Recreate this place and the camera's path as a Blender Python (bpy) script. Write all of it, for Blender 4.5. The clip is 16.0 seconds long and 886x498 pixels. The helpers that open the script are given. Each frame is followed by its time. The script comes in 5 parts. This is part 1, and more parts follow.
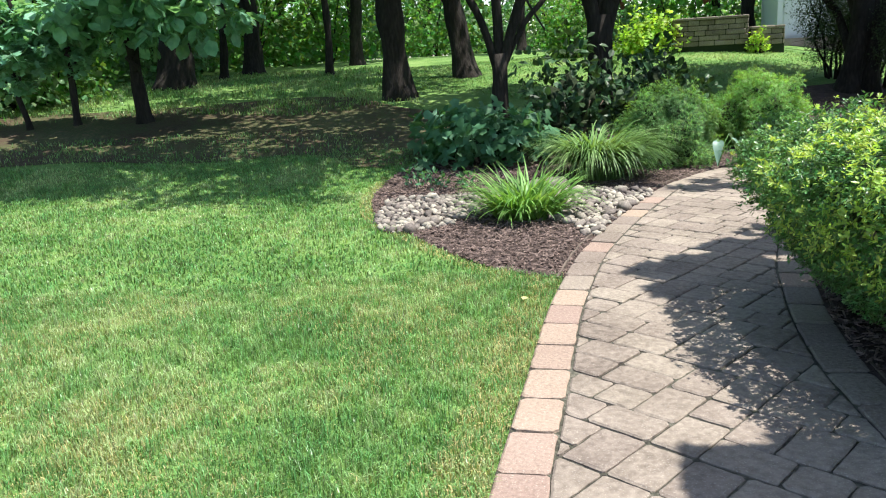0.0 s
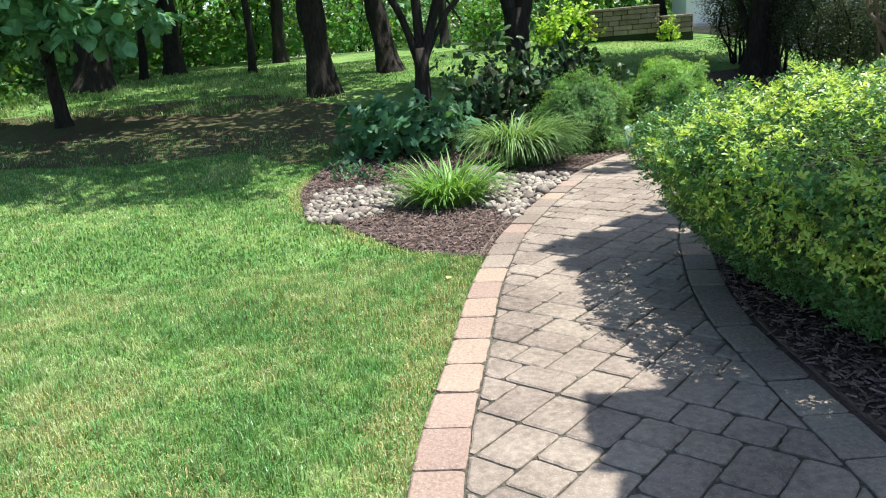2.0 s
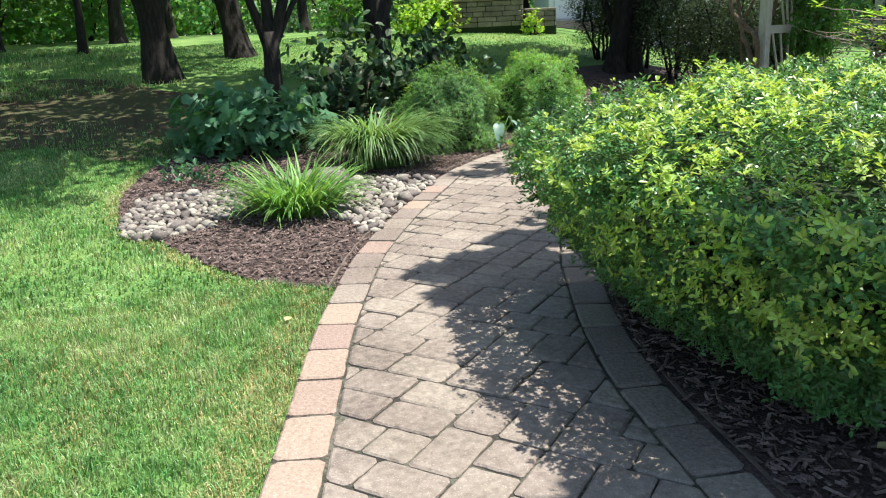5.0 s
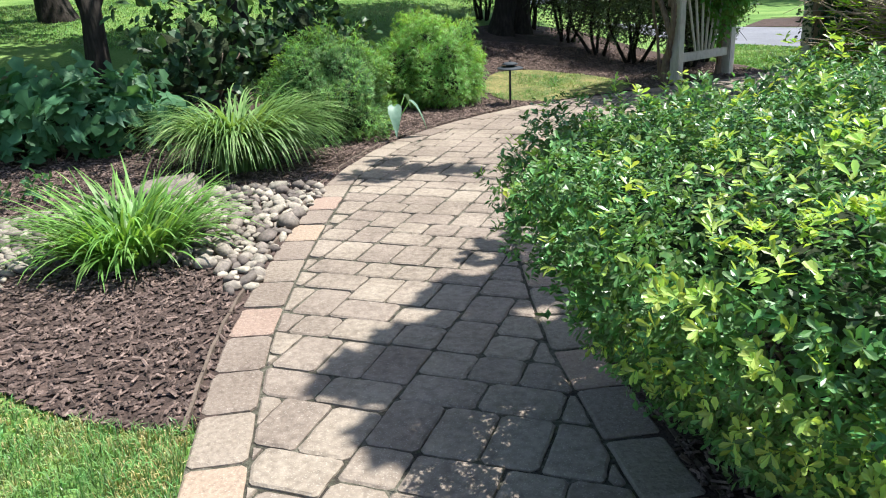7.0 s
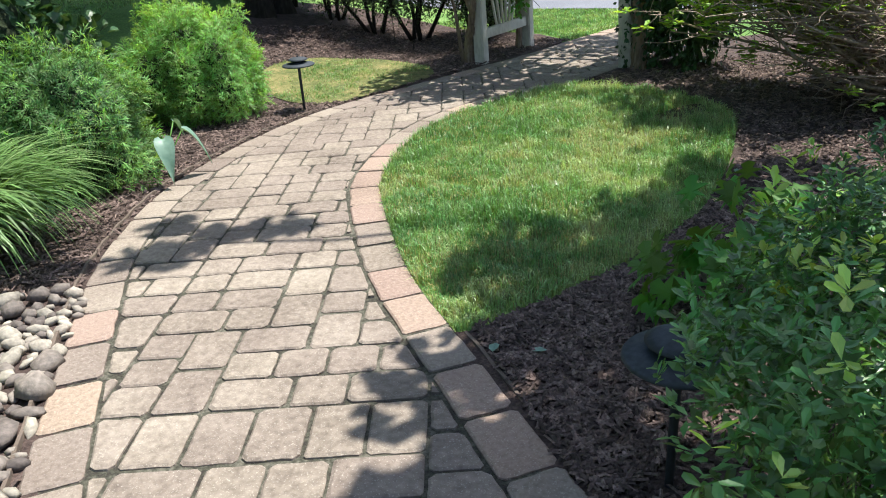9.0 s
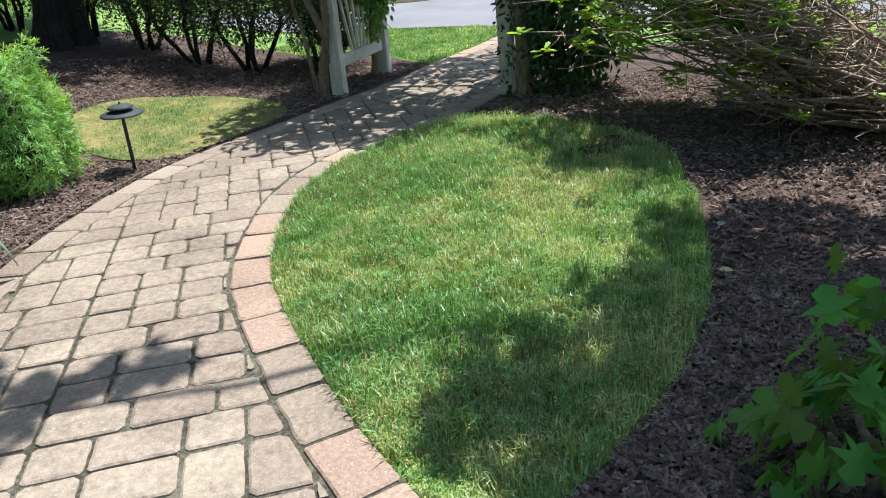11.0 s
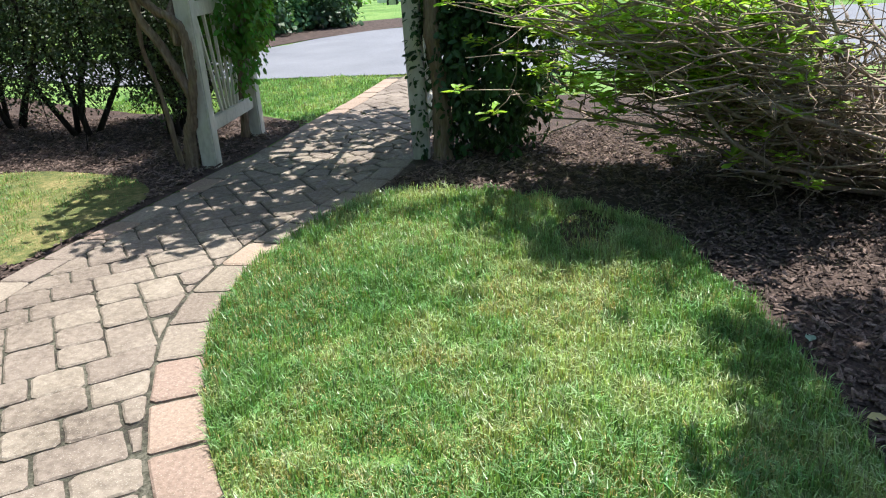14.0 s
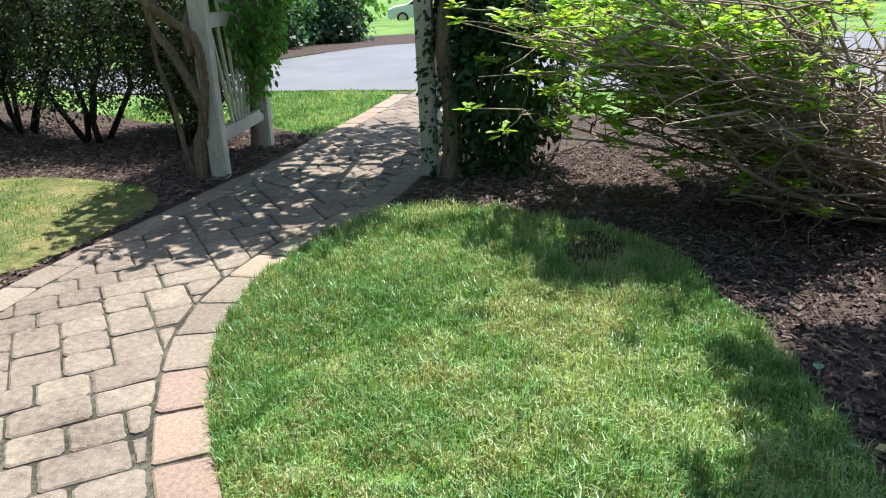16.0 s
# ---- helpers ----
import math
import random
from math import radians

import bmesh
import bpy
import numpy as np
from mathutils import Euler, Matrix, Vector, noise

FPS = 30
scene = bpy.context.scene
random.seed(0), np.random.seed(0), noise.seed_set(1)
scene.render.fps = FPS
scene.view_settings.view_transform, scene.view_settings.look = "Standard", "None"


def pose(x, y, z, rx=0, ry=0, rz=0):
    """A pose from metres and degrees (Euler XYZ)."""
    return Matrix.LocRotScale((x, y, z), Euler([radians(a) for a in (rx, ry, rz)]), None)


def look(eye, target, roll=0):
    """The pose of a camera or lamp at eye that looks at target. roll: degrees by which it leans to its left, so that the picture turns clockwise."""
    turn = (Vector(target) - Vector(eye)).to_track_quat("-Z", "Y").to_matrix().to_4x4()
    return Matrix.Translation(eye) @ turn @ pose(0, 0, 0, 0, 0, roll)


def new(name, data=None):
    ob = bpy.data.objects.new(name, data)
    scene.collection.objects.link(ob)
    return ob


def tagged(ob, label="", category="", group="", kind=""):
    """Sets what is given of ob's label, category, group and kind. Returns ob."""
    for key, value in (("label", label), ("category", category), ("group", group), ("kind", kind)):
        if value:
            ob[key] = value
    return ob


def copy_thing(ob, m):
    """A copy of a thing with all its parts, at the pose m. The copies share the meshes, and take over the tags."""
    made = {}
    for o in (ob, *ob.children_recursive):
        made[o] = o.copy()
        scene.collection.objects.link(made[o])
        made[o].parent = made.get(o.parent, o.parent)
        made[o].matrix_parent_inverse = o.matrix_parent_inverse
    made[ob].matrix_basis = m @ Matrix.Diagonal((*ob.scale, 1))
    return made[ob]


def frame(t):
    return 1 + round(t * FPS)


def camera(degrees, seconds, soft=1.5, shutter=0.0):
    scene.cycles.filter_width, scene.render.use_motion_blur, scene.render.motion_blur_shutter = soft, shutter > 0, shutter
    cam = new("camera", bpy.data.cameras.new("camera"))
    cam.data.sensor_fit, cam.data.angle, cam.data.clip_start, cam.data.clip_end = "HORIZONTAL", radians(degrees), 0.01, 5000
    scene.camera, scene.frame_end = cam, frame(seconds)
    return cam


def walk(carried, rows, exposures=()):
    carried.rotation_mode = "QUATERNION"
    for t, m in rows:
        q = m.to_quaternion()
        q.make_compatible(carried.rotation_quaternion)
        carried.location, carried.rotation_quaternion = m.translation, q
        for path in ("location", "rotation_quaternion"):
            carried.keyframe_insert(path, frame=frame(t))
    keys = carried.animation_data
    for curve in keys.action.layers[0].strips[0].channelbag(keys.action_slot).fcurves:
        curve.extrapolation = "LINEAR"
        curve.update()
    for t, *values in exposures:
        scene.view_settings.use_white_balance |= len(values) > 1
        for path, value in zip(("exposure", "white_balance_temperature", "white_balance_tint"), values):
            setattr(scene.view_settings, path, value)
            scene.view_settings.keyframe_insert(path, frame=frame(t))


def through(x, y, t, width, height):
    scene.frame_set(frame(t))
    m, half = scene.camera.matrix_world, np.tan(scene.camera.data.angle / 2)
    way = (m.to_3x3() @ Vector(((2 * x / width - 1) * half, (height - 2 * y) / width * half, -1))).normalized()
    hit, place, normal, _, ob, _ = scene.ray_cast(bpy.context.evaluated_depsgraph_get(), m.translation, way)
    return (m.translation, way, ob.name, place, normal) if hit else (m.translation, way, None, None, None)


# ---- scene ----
cam = camera(59.6, 16.0, soft=1.1)
PATH = [
    (0, (-0.002, -0.034, 1.314), (-0.002, 1.649, 0.898), -3.4),
    (0.5, (0.035, -0.157, 1.314), (0.003, 1.527, 0.901), -3.1),
    (1, (0.028, -0.223, 1.315), (0.010, 1.459, 0.896), -4),
    (1.5, (0.026, -0.250, 1.292), (0.088, 1.430, 0.866), -5.1),
    (2, (0.033, -0.296, 1.314), (0.179, 1.376, 0.876), -4.8),
    (2.5, (0.061, -0.328, 1.309), (0.273, 1.341, 0.889), -4.5),
    (3, (0.102, -0.310, 1.301), (0.359, 1.354, 0.889), -4.7),
    (3.5, (0.126, -0.225, 1.290), (0.427, 1.432, 0.876), -3.7),
    (3.7, (0.141, -0.164, 1.284), (0.453, 1.490, 0.865), -3.4),
    (5.8, (0.299, 1.177, 1.282), (0.865, 2.729, 0.758), -4.8),
    (6, (0.311, 1.344, 1.294), (0.911, 2.881, 0.762), -5.5),
    (6.5, (0.427, 1.746, 1.281), (1.078, 3.252, 0.720), -4.2),
    (7, (0.521, 2.147, 1.277), (1.221, 3.625, 0.701), -2.9),
    (7.5, (0.590, 2.551, 1.287), (1.398, 3.962, 0.687), -4.6),
    (8, (0.744, 2.976, 1.274), (1.620, 4.334, 0.649), -5.3),
    (8.5, (0.867, 3.335, 1.288), (1.846, 4.618, 0.653), -5.2),
    (9, (0.990, 3.663, 1.336), (2.088, 4.824, 0.662), -5.1),
    (9.5, (1.146, 3.993, 1.291), (2.298, 5.103, 0.623), -6.5),
    (10, (1.255, 4.209, 1.318), (2.482, 5.230, 0.641), -6.2),
    (12.3, (1.924, 5.372, 1.298), (3.381, 6.016, 0.614), -4.7),
    (12.5, (1.973, 5.446, 1.296), (3.445, 6.053, 0.609), -4.4),
    (13, (2.121, 5.609, 1.277), (3.607, 6.204, 0.611), -4.1),
    (13.5, (2.200, 5.696, 1.285), (3.708, 6.268, 0.649), -3.5),
    (14, (2.200, 5.761, 1.303), (3.735, 6.277, 0.683), -4.1),
    (14.5, (2.199, 5.777, 1.300), (3.742, 6.276, 0.687), -4),
    (15, (2.205, 5.775, 1.301), (3.751, 6.270, 0.689), -3.5),
    (15.5, (2.199, 5.785, 1.306), (3.744, 6.284, 0.696), -2.4),
    (16, (2.194, 5.780, 1.314), (3.739, 6.305, 0.726), -2.6),
]
exposure_stops = 1.0
walk(cam, [(t, look(eye, target, roll)) for t, eye, target, roll in PATH], [(0.0, exposure_stops), (16.0, exposure_stops)])

# ---- world and sun ----
SUN_ELEVATION, SUN_FROM = 69.0, Vector((0.97, -0.24, 0))
world = bpy.data.worlds.new("sky")
scene.world = world
world.use_nodes = True
sky = world.node_tree.nodes.new("ShaderNodeTexSky")
sky.sky_type, sky.sun_disc = "NISHITA", False
sky.sun_elevation = radians(SUN_ELEVATION)
sky.sun_rotation = math.atan2(SUN_FROM.x, SUN_FROM.y)
world.node_tree.links.new(sky.outputs[0], world.node_tree.nodes["Background"].inputs[0])
world.node_tree.nodes["Background"].inputs[1].default_value = 0.135
sun_data = bpy.data.lights.new("sun", "SUN")
sun_data.energy, sun_data.angle, sun_data.color = 5.0, radians(0.55), (1.0, 0.965, 0.91)
sun = new("sun", sun_data)
sun_dir = SUN_FROM * math.cos(radians(SUN_ELEVATION)) + Vector((0, 0, math.sin(radians(SUN_ELEVATION))))
sun.matrix_world = look(sun_dir * 60, (0, 0, 0))


# ---- materials ----
def material(name, colours, rough=0.8, scale=3.0, fine=40.0, bump=0.3, bump_scale=60.0, vary=0.0, through=0.0, spec=0.3,
             metal=0.0, stretch=(1, 1, 1), island=0.0, hue=0.0, speck=0.0, reach=0.17):
    """Two scales of noise between the given colours; vary: spread by object, island: spread by loose piece, through: share of light let through, reach: how narrowly the colours follow the noise."""
    m = bpy.data.materials.new(name)
    m.use_nodes = True
    tree = m.node_tree
    nodes, links = tree.nodes, tree.links
    shader = nodes["Principled BSDF"]
    shader.inputs["Roughness"].default_value = rough
    shader.inputs["Metallic"].default_value = metal
    shader.inputs["Specular IOR Level"].default_value = spec
    coord = nodes.new("ShaderNodeNewGeometry")
    mapping = nodes.new("ShaderNodeMapping")
    mapping.inputs["Scale"].default_value = stretch
    links.new(coord.outputs["Position"], mapping.inputs["Vector"])
    big, small = nodes.new("ShaderNodeTexNoise"), nodes.new("ShaderNodeTexNoise")
    for n, s in ((big, scale), (small, fine)):
        n.inputs["Scale"].default_value, n.inputs["Detail"].default_value = s, 4.0
        links.new(mapping.outputs[0], n.inputs["Vector"])
    mix = nodes.new("ShaderNodeMath")
    mix.operation = "ADD"
    half = nodes.new("ShaderNodeMath")
    half.operation, half.inputs[1].default_value = "MULTIPLY", 0.5
    links.new(big.outputs["Fac"], mix.inputs[0])
    links.new(small.outputs["Fac"], mix.inputs[1])
    links.new(mix.outputs[0], half.inputs[0])
    ramp = nodes.new("ShaderNodeValToRGB")
    while len(ramp.color_ramp.elements) < len(colours):
        ramp.color_ramp.elements.new(0.5)
    for i, c in enumerate(colours):
        e = ramp.color_ramp.elements[i]
        e.position = 0.5 - reach + 2 * reach * i / max(1, len(colours) - 1)
        e.color = (*c, 1)
    links.new(half.outputs[0], ramp.inputs[0])
    colour = ramp.outputs[0]
    if vary or island or hue:
        hsv = nodes.new("ShaderNodeHueSaturation")
        src = nodes.new("ShaderNodeObjectInfo").outputs["Random"] if vary else coord.outputs["Random Per Island"]
        spread = nodes.new("ShaderNodeMapRange")
        amount = vary or island
        spread.inputs["To Min"].default_value, spread.inputs["To Max"].default_value = 1 - amount, 1 + amount
        links.new(src, spread.inputs["Value"])
        links.new(spread.outputs[0], hsv.inputs["Value"])
        if hue:
            turn = nodes.new("ShaderNodeMapRange")
            turn.inputs["To Min"].default_value, turn.inputs["To Max"].default_value = 0.5 - hue, 0.5 + hue
            links.new(src, turn.inputs["Value"])
            links.new(turn.outputs[0], hsv.inputs["Hue"])
        links.new(colour, hsv.inputs["Color"])
        colour = hsv.outputs[0]
    if speck:
        grit = nodes.new("ShaderNodeTexNoise")
        grit.inputs["Scale"].default_value, grit.inputs["Detail"].default_value = 190.0, 1.0
        links.new(mapping.outputs[0], grit.inputs["Vector"])
        cut = nodes.new("ShaderNodeMapRange")
        cut.inputs["From Min"].default_value, cut.inputs["From Max"].default_value, cut.inputs["To Max"].default_value = 0.63, 0.70, speck
        links.new(grit.outputs["Fac"], cut.inputs["Value"])
        pale = nodes.new("ShaderNodeMixRGB")
        pale.inputs[2].default_value = (0.62, 0.58, 0.5, 1)
        links.new(cut.outputs[0], pale.inputs[0])
        links.new(colour, pale.inputs[1])
        colour = pale.outputs[0]
    links.new(colour, shader.inputs["Base Color"])
    if bump:
        grain = nodes.new("ShaderNodeTexNoise")
        grain.inputs["Scale"].default_value, grain.inputs["Detail"].default_value = bump_scale, 5.0
        links.new(mapping.outputs[0], grain.inputs["Vector"])
        b = nodes.new("ShaderNodeBump")
        b.inputs["Strength"].default_value, b.inputs["Distance"].default_value = bump, 0.02
        links.new(grain.outputs["Fac"], b.inputs["Height"])
        links.new(b.outputs[0], shader.inputs["Normal"])
    if through:
        glow = nodes.new("ShaderNodeBsdfTranslucent")
        blend = nodes.new("ShaderNodeMixShader")
        blend.inputs[0].default_value = through
        warm = nodes.new("ShaderNodeMixRGB")
        warm.blend_type, warm.inputs[0].default_value, warm.inputs[2].default_value = "MULTIPLY", 1.0, (1.42, 1.3, 0.6, 1)
        links.new(colour, warm.inputs[1])
        links.new(warm.outputs[0], glow.inputs["Color"])
        links.new(shader.outputs[0], blend.inputs[1])
        links.new(glow.outputs[0], blend.inputs[2])
        links.new(blend.outputs[0], nodes["Material Output"].inputs["Surface"])
    return m


LAWN = material("lawn_soil_and_thatch", [(0.06, 0.125, 0.026), (0.11, 0.215, 0.048), (0.18, 0.27, 0.08)], 0.95, 0.9, 45, 0.6, 90, reach=0.10)
GRASS = material("grass_blades", [(0.11, 0.235, 0.074), (0.178, 0.312, 0.11), (0.34, 0.415, 0.20)], 0.38, 0.9, 7, 0, through=0.36, island=0.55, hue=0.03, spec=0.5, reach=0.09)
DRY = material("dry_grass", [(0.36, 0.33, 0.14), (0.55, 0.48, 0.25)], 0.8, 3, 20, 0, through=0.25, island=0.3)
MULCH = material("dark_bark_mulch", [(0.024, 0.0165, 0.014), (0.058, 0.040, 0.034), (0.115, 0.08, 0.067)], 0.95, 9, 85, 0.6, 90)
CHIPS = material("mulch_chips", [(0.05, 0.035, 0.029), (0.12, 0.085, 0.072), (0.22, 0.165, 0.14)], 0.88, 20, 120, 0.3, 150, island=0.6)
JOINT = material("mossy_joint_sand", [(0.034, 0.029, 0.024), (0.06, 0.06, 0.043), (0.125, 0.118, 0.092)], 0.95, 5.0, 60, 0.6, 120, reach=0.1)
PAVER = material("tumbled_concrete_paver", [(0.13, 0.105, 0.085), (0.212, 0.176, 0.143), (0.292, 0.249, 0.204)], 0.86, 2.2, 38, 0.5, 42, vary=0.11, hue=0.008, speck=0.28)
EDGE = material("pink_edge_paver", [(0.20, 0.147, 0.114), (0.285, 0.212, 0.166), (0.34, 0.264, 0.21)], 0.88, 1.2, 60, 0.4, 60, vary=0.12, hue=0.012, speck=0.3)
EDGE_TAN = material("tan_edge_paver", [(0.145, 0.116, 0.093), (0.218, 0.18, 0.147), (0.28, 0.237, 0.195)], 0.88, 1.4, 55, 0.4, 60, vary=0.13, hue=0.01, speck=0.25)
STONE = material("river_stone", [(0.11, 0.098, 0.085), (0.205, 0.18, 0.153), (0.335, 0.29, 0.243)], 0.75, 4, 50, 0.2, 80, vary=0.55, hue=0.03)
STONES = material("river_stones", [(0.11, 0.098, 0.085), (0.205, 0.18, 0.153), (0.335, 0.29, 0.243)], 0.75, 4, 50, 0.2, 80, island=0.55, hue=0.03)
ASPHALT = material("pale_asphalt", [(0.13, 0.138, 0.158), (0.165, 0.173, 0.195), (0.20, 0.208, 0.232)], 0.9, 1.2, 120, 0.3, 220)
BARK = material("rough_dark_bark", [(0.009, 0.0075, 0.006), (0.022, 0.018, 0.015), (0.045, 0.038, 0.032)], 0.95, 4, 30, 1.0, 28, stretch=(1, 1, 0.25))
VINE_BARK = material("shaggy_vine_bark", [(0.085, 0.058, 0.04), (0.19, 0.135, 0.095), (0.31, 0.235, 0.175)], 0.9, 14, 70, 1.0, 45, stretch=(1, 1, 0.15))
TWIG = material("grey_twig_bark", [(0.15, 0.11, 0.08), (0.27, 0.21, 0.165), (0.42, 0.35, 0.285)], 0.85, 8, 60, 0.2, 80)
HEDGE_LEAF = material("tall_hedge_leaves", [(0.035, 0.06, 0.03), (0.06, 0.095, 0.045), (0.11, 0.15, 0.075)], 0.5, 2, 12, 0, through=0.28, island=0.55, hue=0.02, spec=0.35)
PAINT = material("weathered_white_paint", [(0.36, 0.33, 0.28), (0.52, 0.48, 0.42), (0.60, 0.57, 0.51)], 0.6, 3, 35, 0.15, 60, stretch=(1, 1, 0.4))
AZALEA = material("azalea_leaves", [(0.056, 0.146, 0.05), (0.098, 0.218, 0.07), (0.172, 0.305, 0.102)], 0.34, 1.6, 12, 0, through=0.32, island=0.5, hue=0.025, spec=0.45)
AZALEA_TIP = material("azalea_new_leaves", [(0.25, 0.395, 0.085), (0.37, 0.52, 0.12), (0.49, 0.61, 0.19)], 0.35, 1.6, 12, 0, through=0.42, island=0.3, hue=0.02, spec=0.5)
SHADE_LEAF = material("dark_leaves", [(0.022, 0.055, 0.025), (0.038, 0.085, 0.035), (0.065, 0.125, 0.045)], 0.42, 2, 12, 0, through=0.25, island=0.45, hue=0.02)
TREE_LEAF = material("tree_leaves", [(0.065, 0.16, 0.035), (0.10, 0.24, 0.055), (0.17, 0.33, 0.075)], 0.5, 0.5, 5, 0, through=0.5, island=0.4, hue=0.03)
BLUE_LEAF = material("broad_bluish_leaves", [(0.042, 0.13, 0.058), (0.068, 0.18, 0.083), (0.11, 0.25, 0.12)], 0.5, 2, 12, 0, through=0.4, island=0.35, hue=0.02)
PURPLE_LEAF = material("copper_red_leaves", [(0.07, 0.03, 0.03), (0.14, 0.055, 0.04), (0.20, 0.09, 0.05)], 0.5, 2, 12, 0, through=0.4, island=0.4)
CYPRESS = material("threadleaf_cypress_sprays", [(0.045, 0.12, 0.042), (0.08, 0.18, 0.055), (0.145, 0.26, 0.075)], 0.6, 1.8, 12, 0, through=0.32, island=0.45, hue=0.02)
YELLOW_LEAF = material("golden_green_leaves", [(0.18, 0.34, 0.045), (0.29, 0.47, 0.07), (0.40, 0.55, 0.12)], 0.45, 2, 12, 0, through=0.52, island=0.4, hue=0.02)
FAR_LEAF = material("sunlit_woodland_leaves", [(0.10, 0.23, 0.06), (0.17, 0.34, 0.09), (0.27, 0.45, 0.14)], 0.5, 0.5, 5, 0, through=0.5, island=0.45, hue=0.03)
WOODS_LEAF = material("woodland_leaves", [(0.06, 0.135, 0.062), (0.122, 0.235, 0.105), (0.26, 0.40, 0.195)], 0.5, 0.35, 4, 0, through=0.45, island=0.5, hue=0.03)
CATALPA_LEAF = material("pale_catalpa_leaves", [(0.12, 0.29, 0.17), (0.18, 0.38, 0.23), (0.27, 0.48, 0.31)], 0.5, 2, 12, 0, through=0.4, island=0.35, hue=0.015)
RUSH = material("pale_green_arching_blades", [(0.095, 0.20, 0.06), (0.15, 0.27, 0.09), (0.29, 0.39, 0.18)], 0.45, 3, 14, 0, through=0.35, island=0.45)
LILY = material("bright_green_strap_blades", [(0.085, 0.21, 0.045), (0.15, 0.31, 0.075), (0.30, 0.43, 0.17)], 0.42, 3, 14, 0, through=0.35, island=0.45)
# Filler for solid cores, coloured dark for the shade inside shrubs.
CORE = material("dark_core_fill", [(0.016, 0.030, 0.012), (0.03, 0.042, 0.018)], 0.95, 6, 40, 1.0, 30)
HOSTA = material("pale_waxy_hosta_leaf", [(0.12, 0.22, 0.165), (0.17, 0.28, 0.215), (0.23, 0.34, 0.27)], 0.45, 8, 30, 0.1, 30, through=0.2)
LAMP = material("dark_weathered_metal", [(0.024, 0.031, 0.038), (0.036, 0.045, 0.054), (0.055, 0.066, 0.077)], 0.7, 9, 70, 0.08, 90, metal=0.15, spec=0.3)
BLOCK = material("grey_brown_wall_block", [(0.15, 0.122, 0.10), (0.23, 0.19, 0.157), (0.31, 0.262, 0.22)], 0.9, 4, 40, 0.6, 45, vary=0.22)
SIDING = material("white_garage_paint", [(0.72, 0.73, 0.74), (0.8, 0.8, 0.8)], 0.6, 2, 30, 0.05, 40)
CAR_PAINT = material("silver_white_car_paint", [(0.62, 0.64, 0.66), (0.70, 0.71, 0.72)], 0.25, 2, 30, 0, spec=0.6)
CAR_GLASS = material("dark_car_glass", [(0.02, 0.024, 0.028), (0.03, 0.034, 0.04)], 0.08, 2, 30, 0, spec=0.8)
RUBBER = material("black_rubber", [(0.015, 0.015, 0.015), (0.03, 0.03, 0.03)], 0.8, 6, 60, 0.2, 80)
ALLOY = material("grey_alloy", [(0.35, 0.35, 0.36), (0.5, 0.5, 0.5)], 0.35, 6, 60, 0, metal=0.8)
EDGING = material("brown_bed_edging", [(0.09, 0.07, 0.055), (0.16, 0.125, 0.10)], 0.8, 8, 60, 0.2, 80)


# ---- mesh helpers ----
from mathutils import geometry

rng = np.random.default_rng(7)


def mesh_of(name, verts, faces, mat, smooth=False):
    """verts: (n, 3) array; faces: list of equal-length index arrays or one (m, k) array."""
    me = bpy.data.meshes.new(name)
    verts = np.asarray(verts, dtype=np.float32)
    groups = [np.asarray(f, dtype=np.int32) for f in (faces if isinstance(faces, list) else [faces]) if len(f)]
    loops = np.concatenate([g.ravel() for g in groups])
    sizes = np.concatenate([np.full(len(g), g.shape[1], dtype=np.int32) for g in groups])
    starts = np.concatenate([[0], np.cumsum(sizes)[:-1]]).astype(np.int32)
    me.vertices.add(len(verts))
    me.vertices.foreach_set("co", verts.ravel())
    me.loops.add(len(loops))
    me.loops.foreach_set("vertex_index", loops)
    me.polygons.add(len(sizes))
    me.polygons.foreach_set("loop_start", starts)
    me.materials.append(mat)
    me.update(calc_edges=True)
    me.validate()
    me.polygons.foreach_set("use_smooth", np.full(len(me.polygons), smooth, dtype=bool))
    return me


def solid(name, verts, faces, mat, parent=None, smooth=False, label=""):
    ob = new(name, mesh_of(name, verts, faces, mat, smooth))
    if parent is not None:
        ob.parent = parent
    return tagged(ob, label)


def part(name, bm, mat, parent, label="", smooth=False):
    me = bpy.data.meshes.new(name)
    bmesh.ops.recalc_face_normals(bm, faces=bm.faces)
    bm.to_mesh(me)
    bm.free()
    me.materials.append(mat)
    for p in me.polygons:
        p.use_smooth = smooth
    ob = new(name, me)
    ob.parent = parent
    return tagged(ob, label)


def thing(name, place, label, category, group="", kind=""):
    ob = new(name)
    ob.empty_display_size = 0.1
    ob.matrix_basis = Matrix.Translation(place)
    return tagged(ob, label, category, group, kind)


def join(pieces):
    """Stack (verts, faces) pieces whose faces have one length."""
    vs, fs, n = [], [], 0
    for v, f in pieces:
        vs.append(np.asarray(v, dtype=float))
        fs.append(np.asarray(f) + n)
        n += len(v)
    return np.concatenate(vs), np.concatenate(fs)


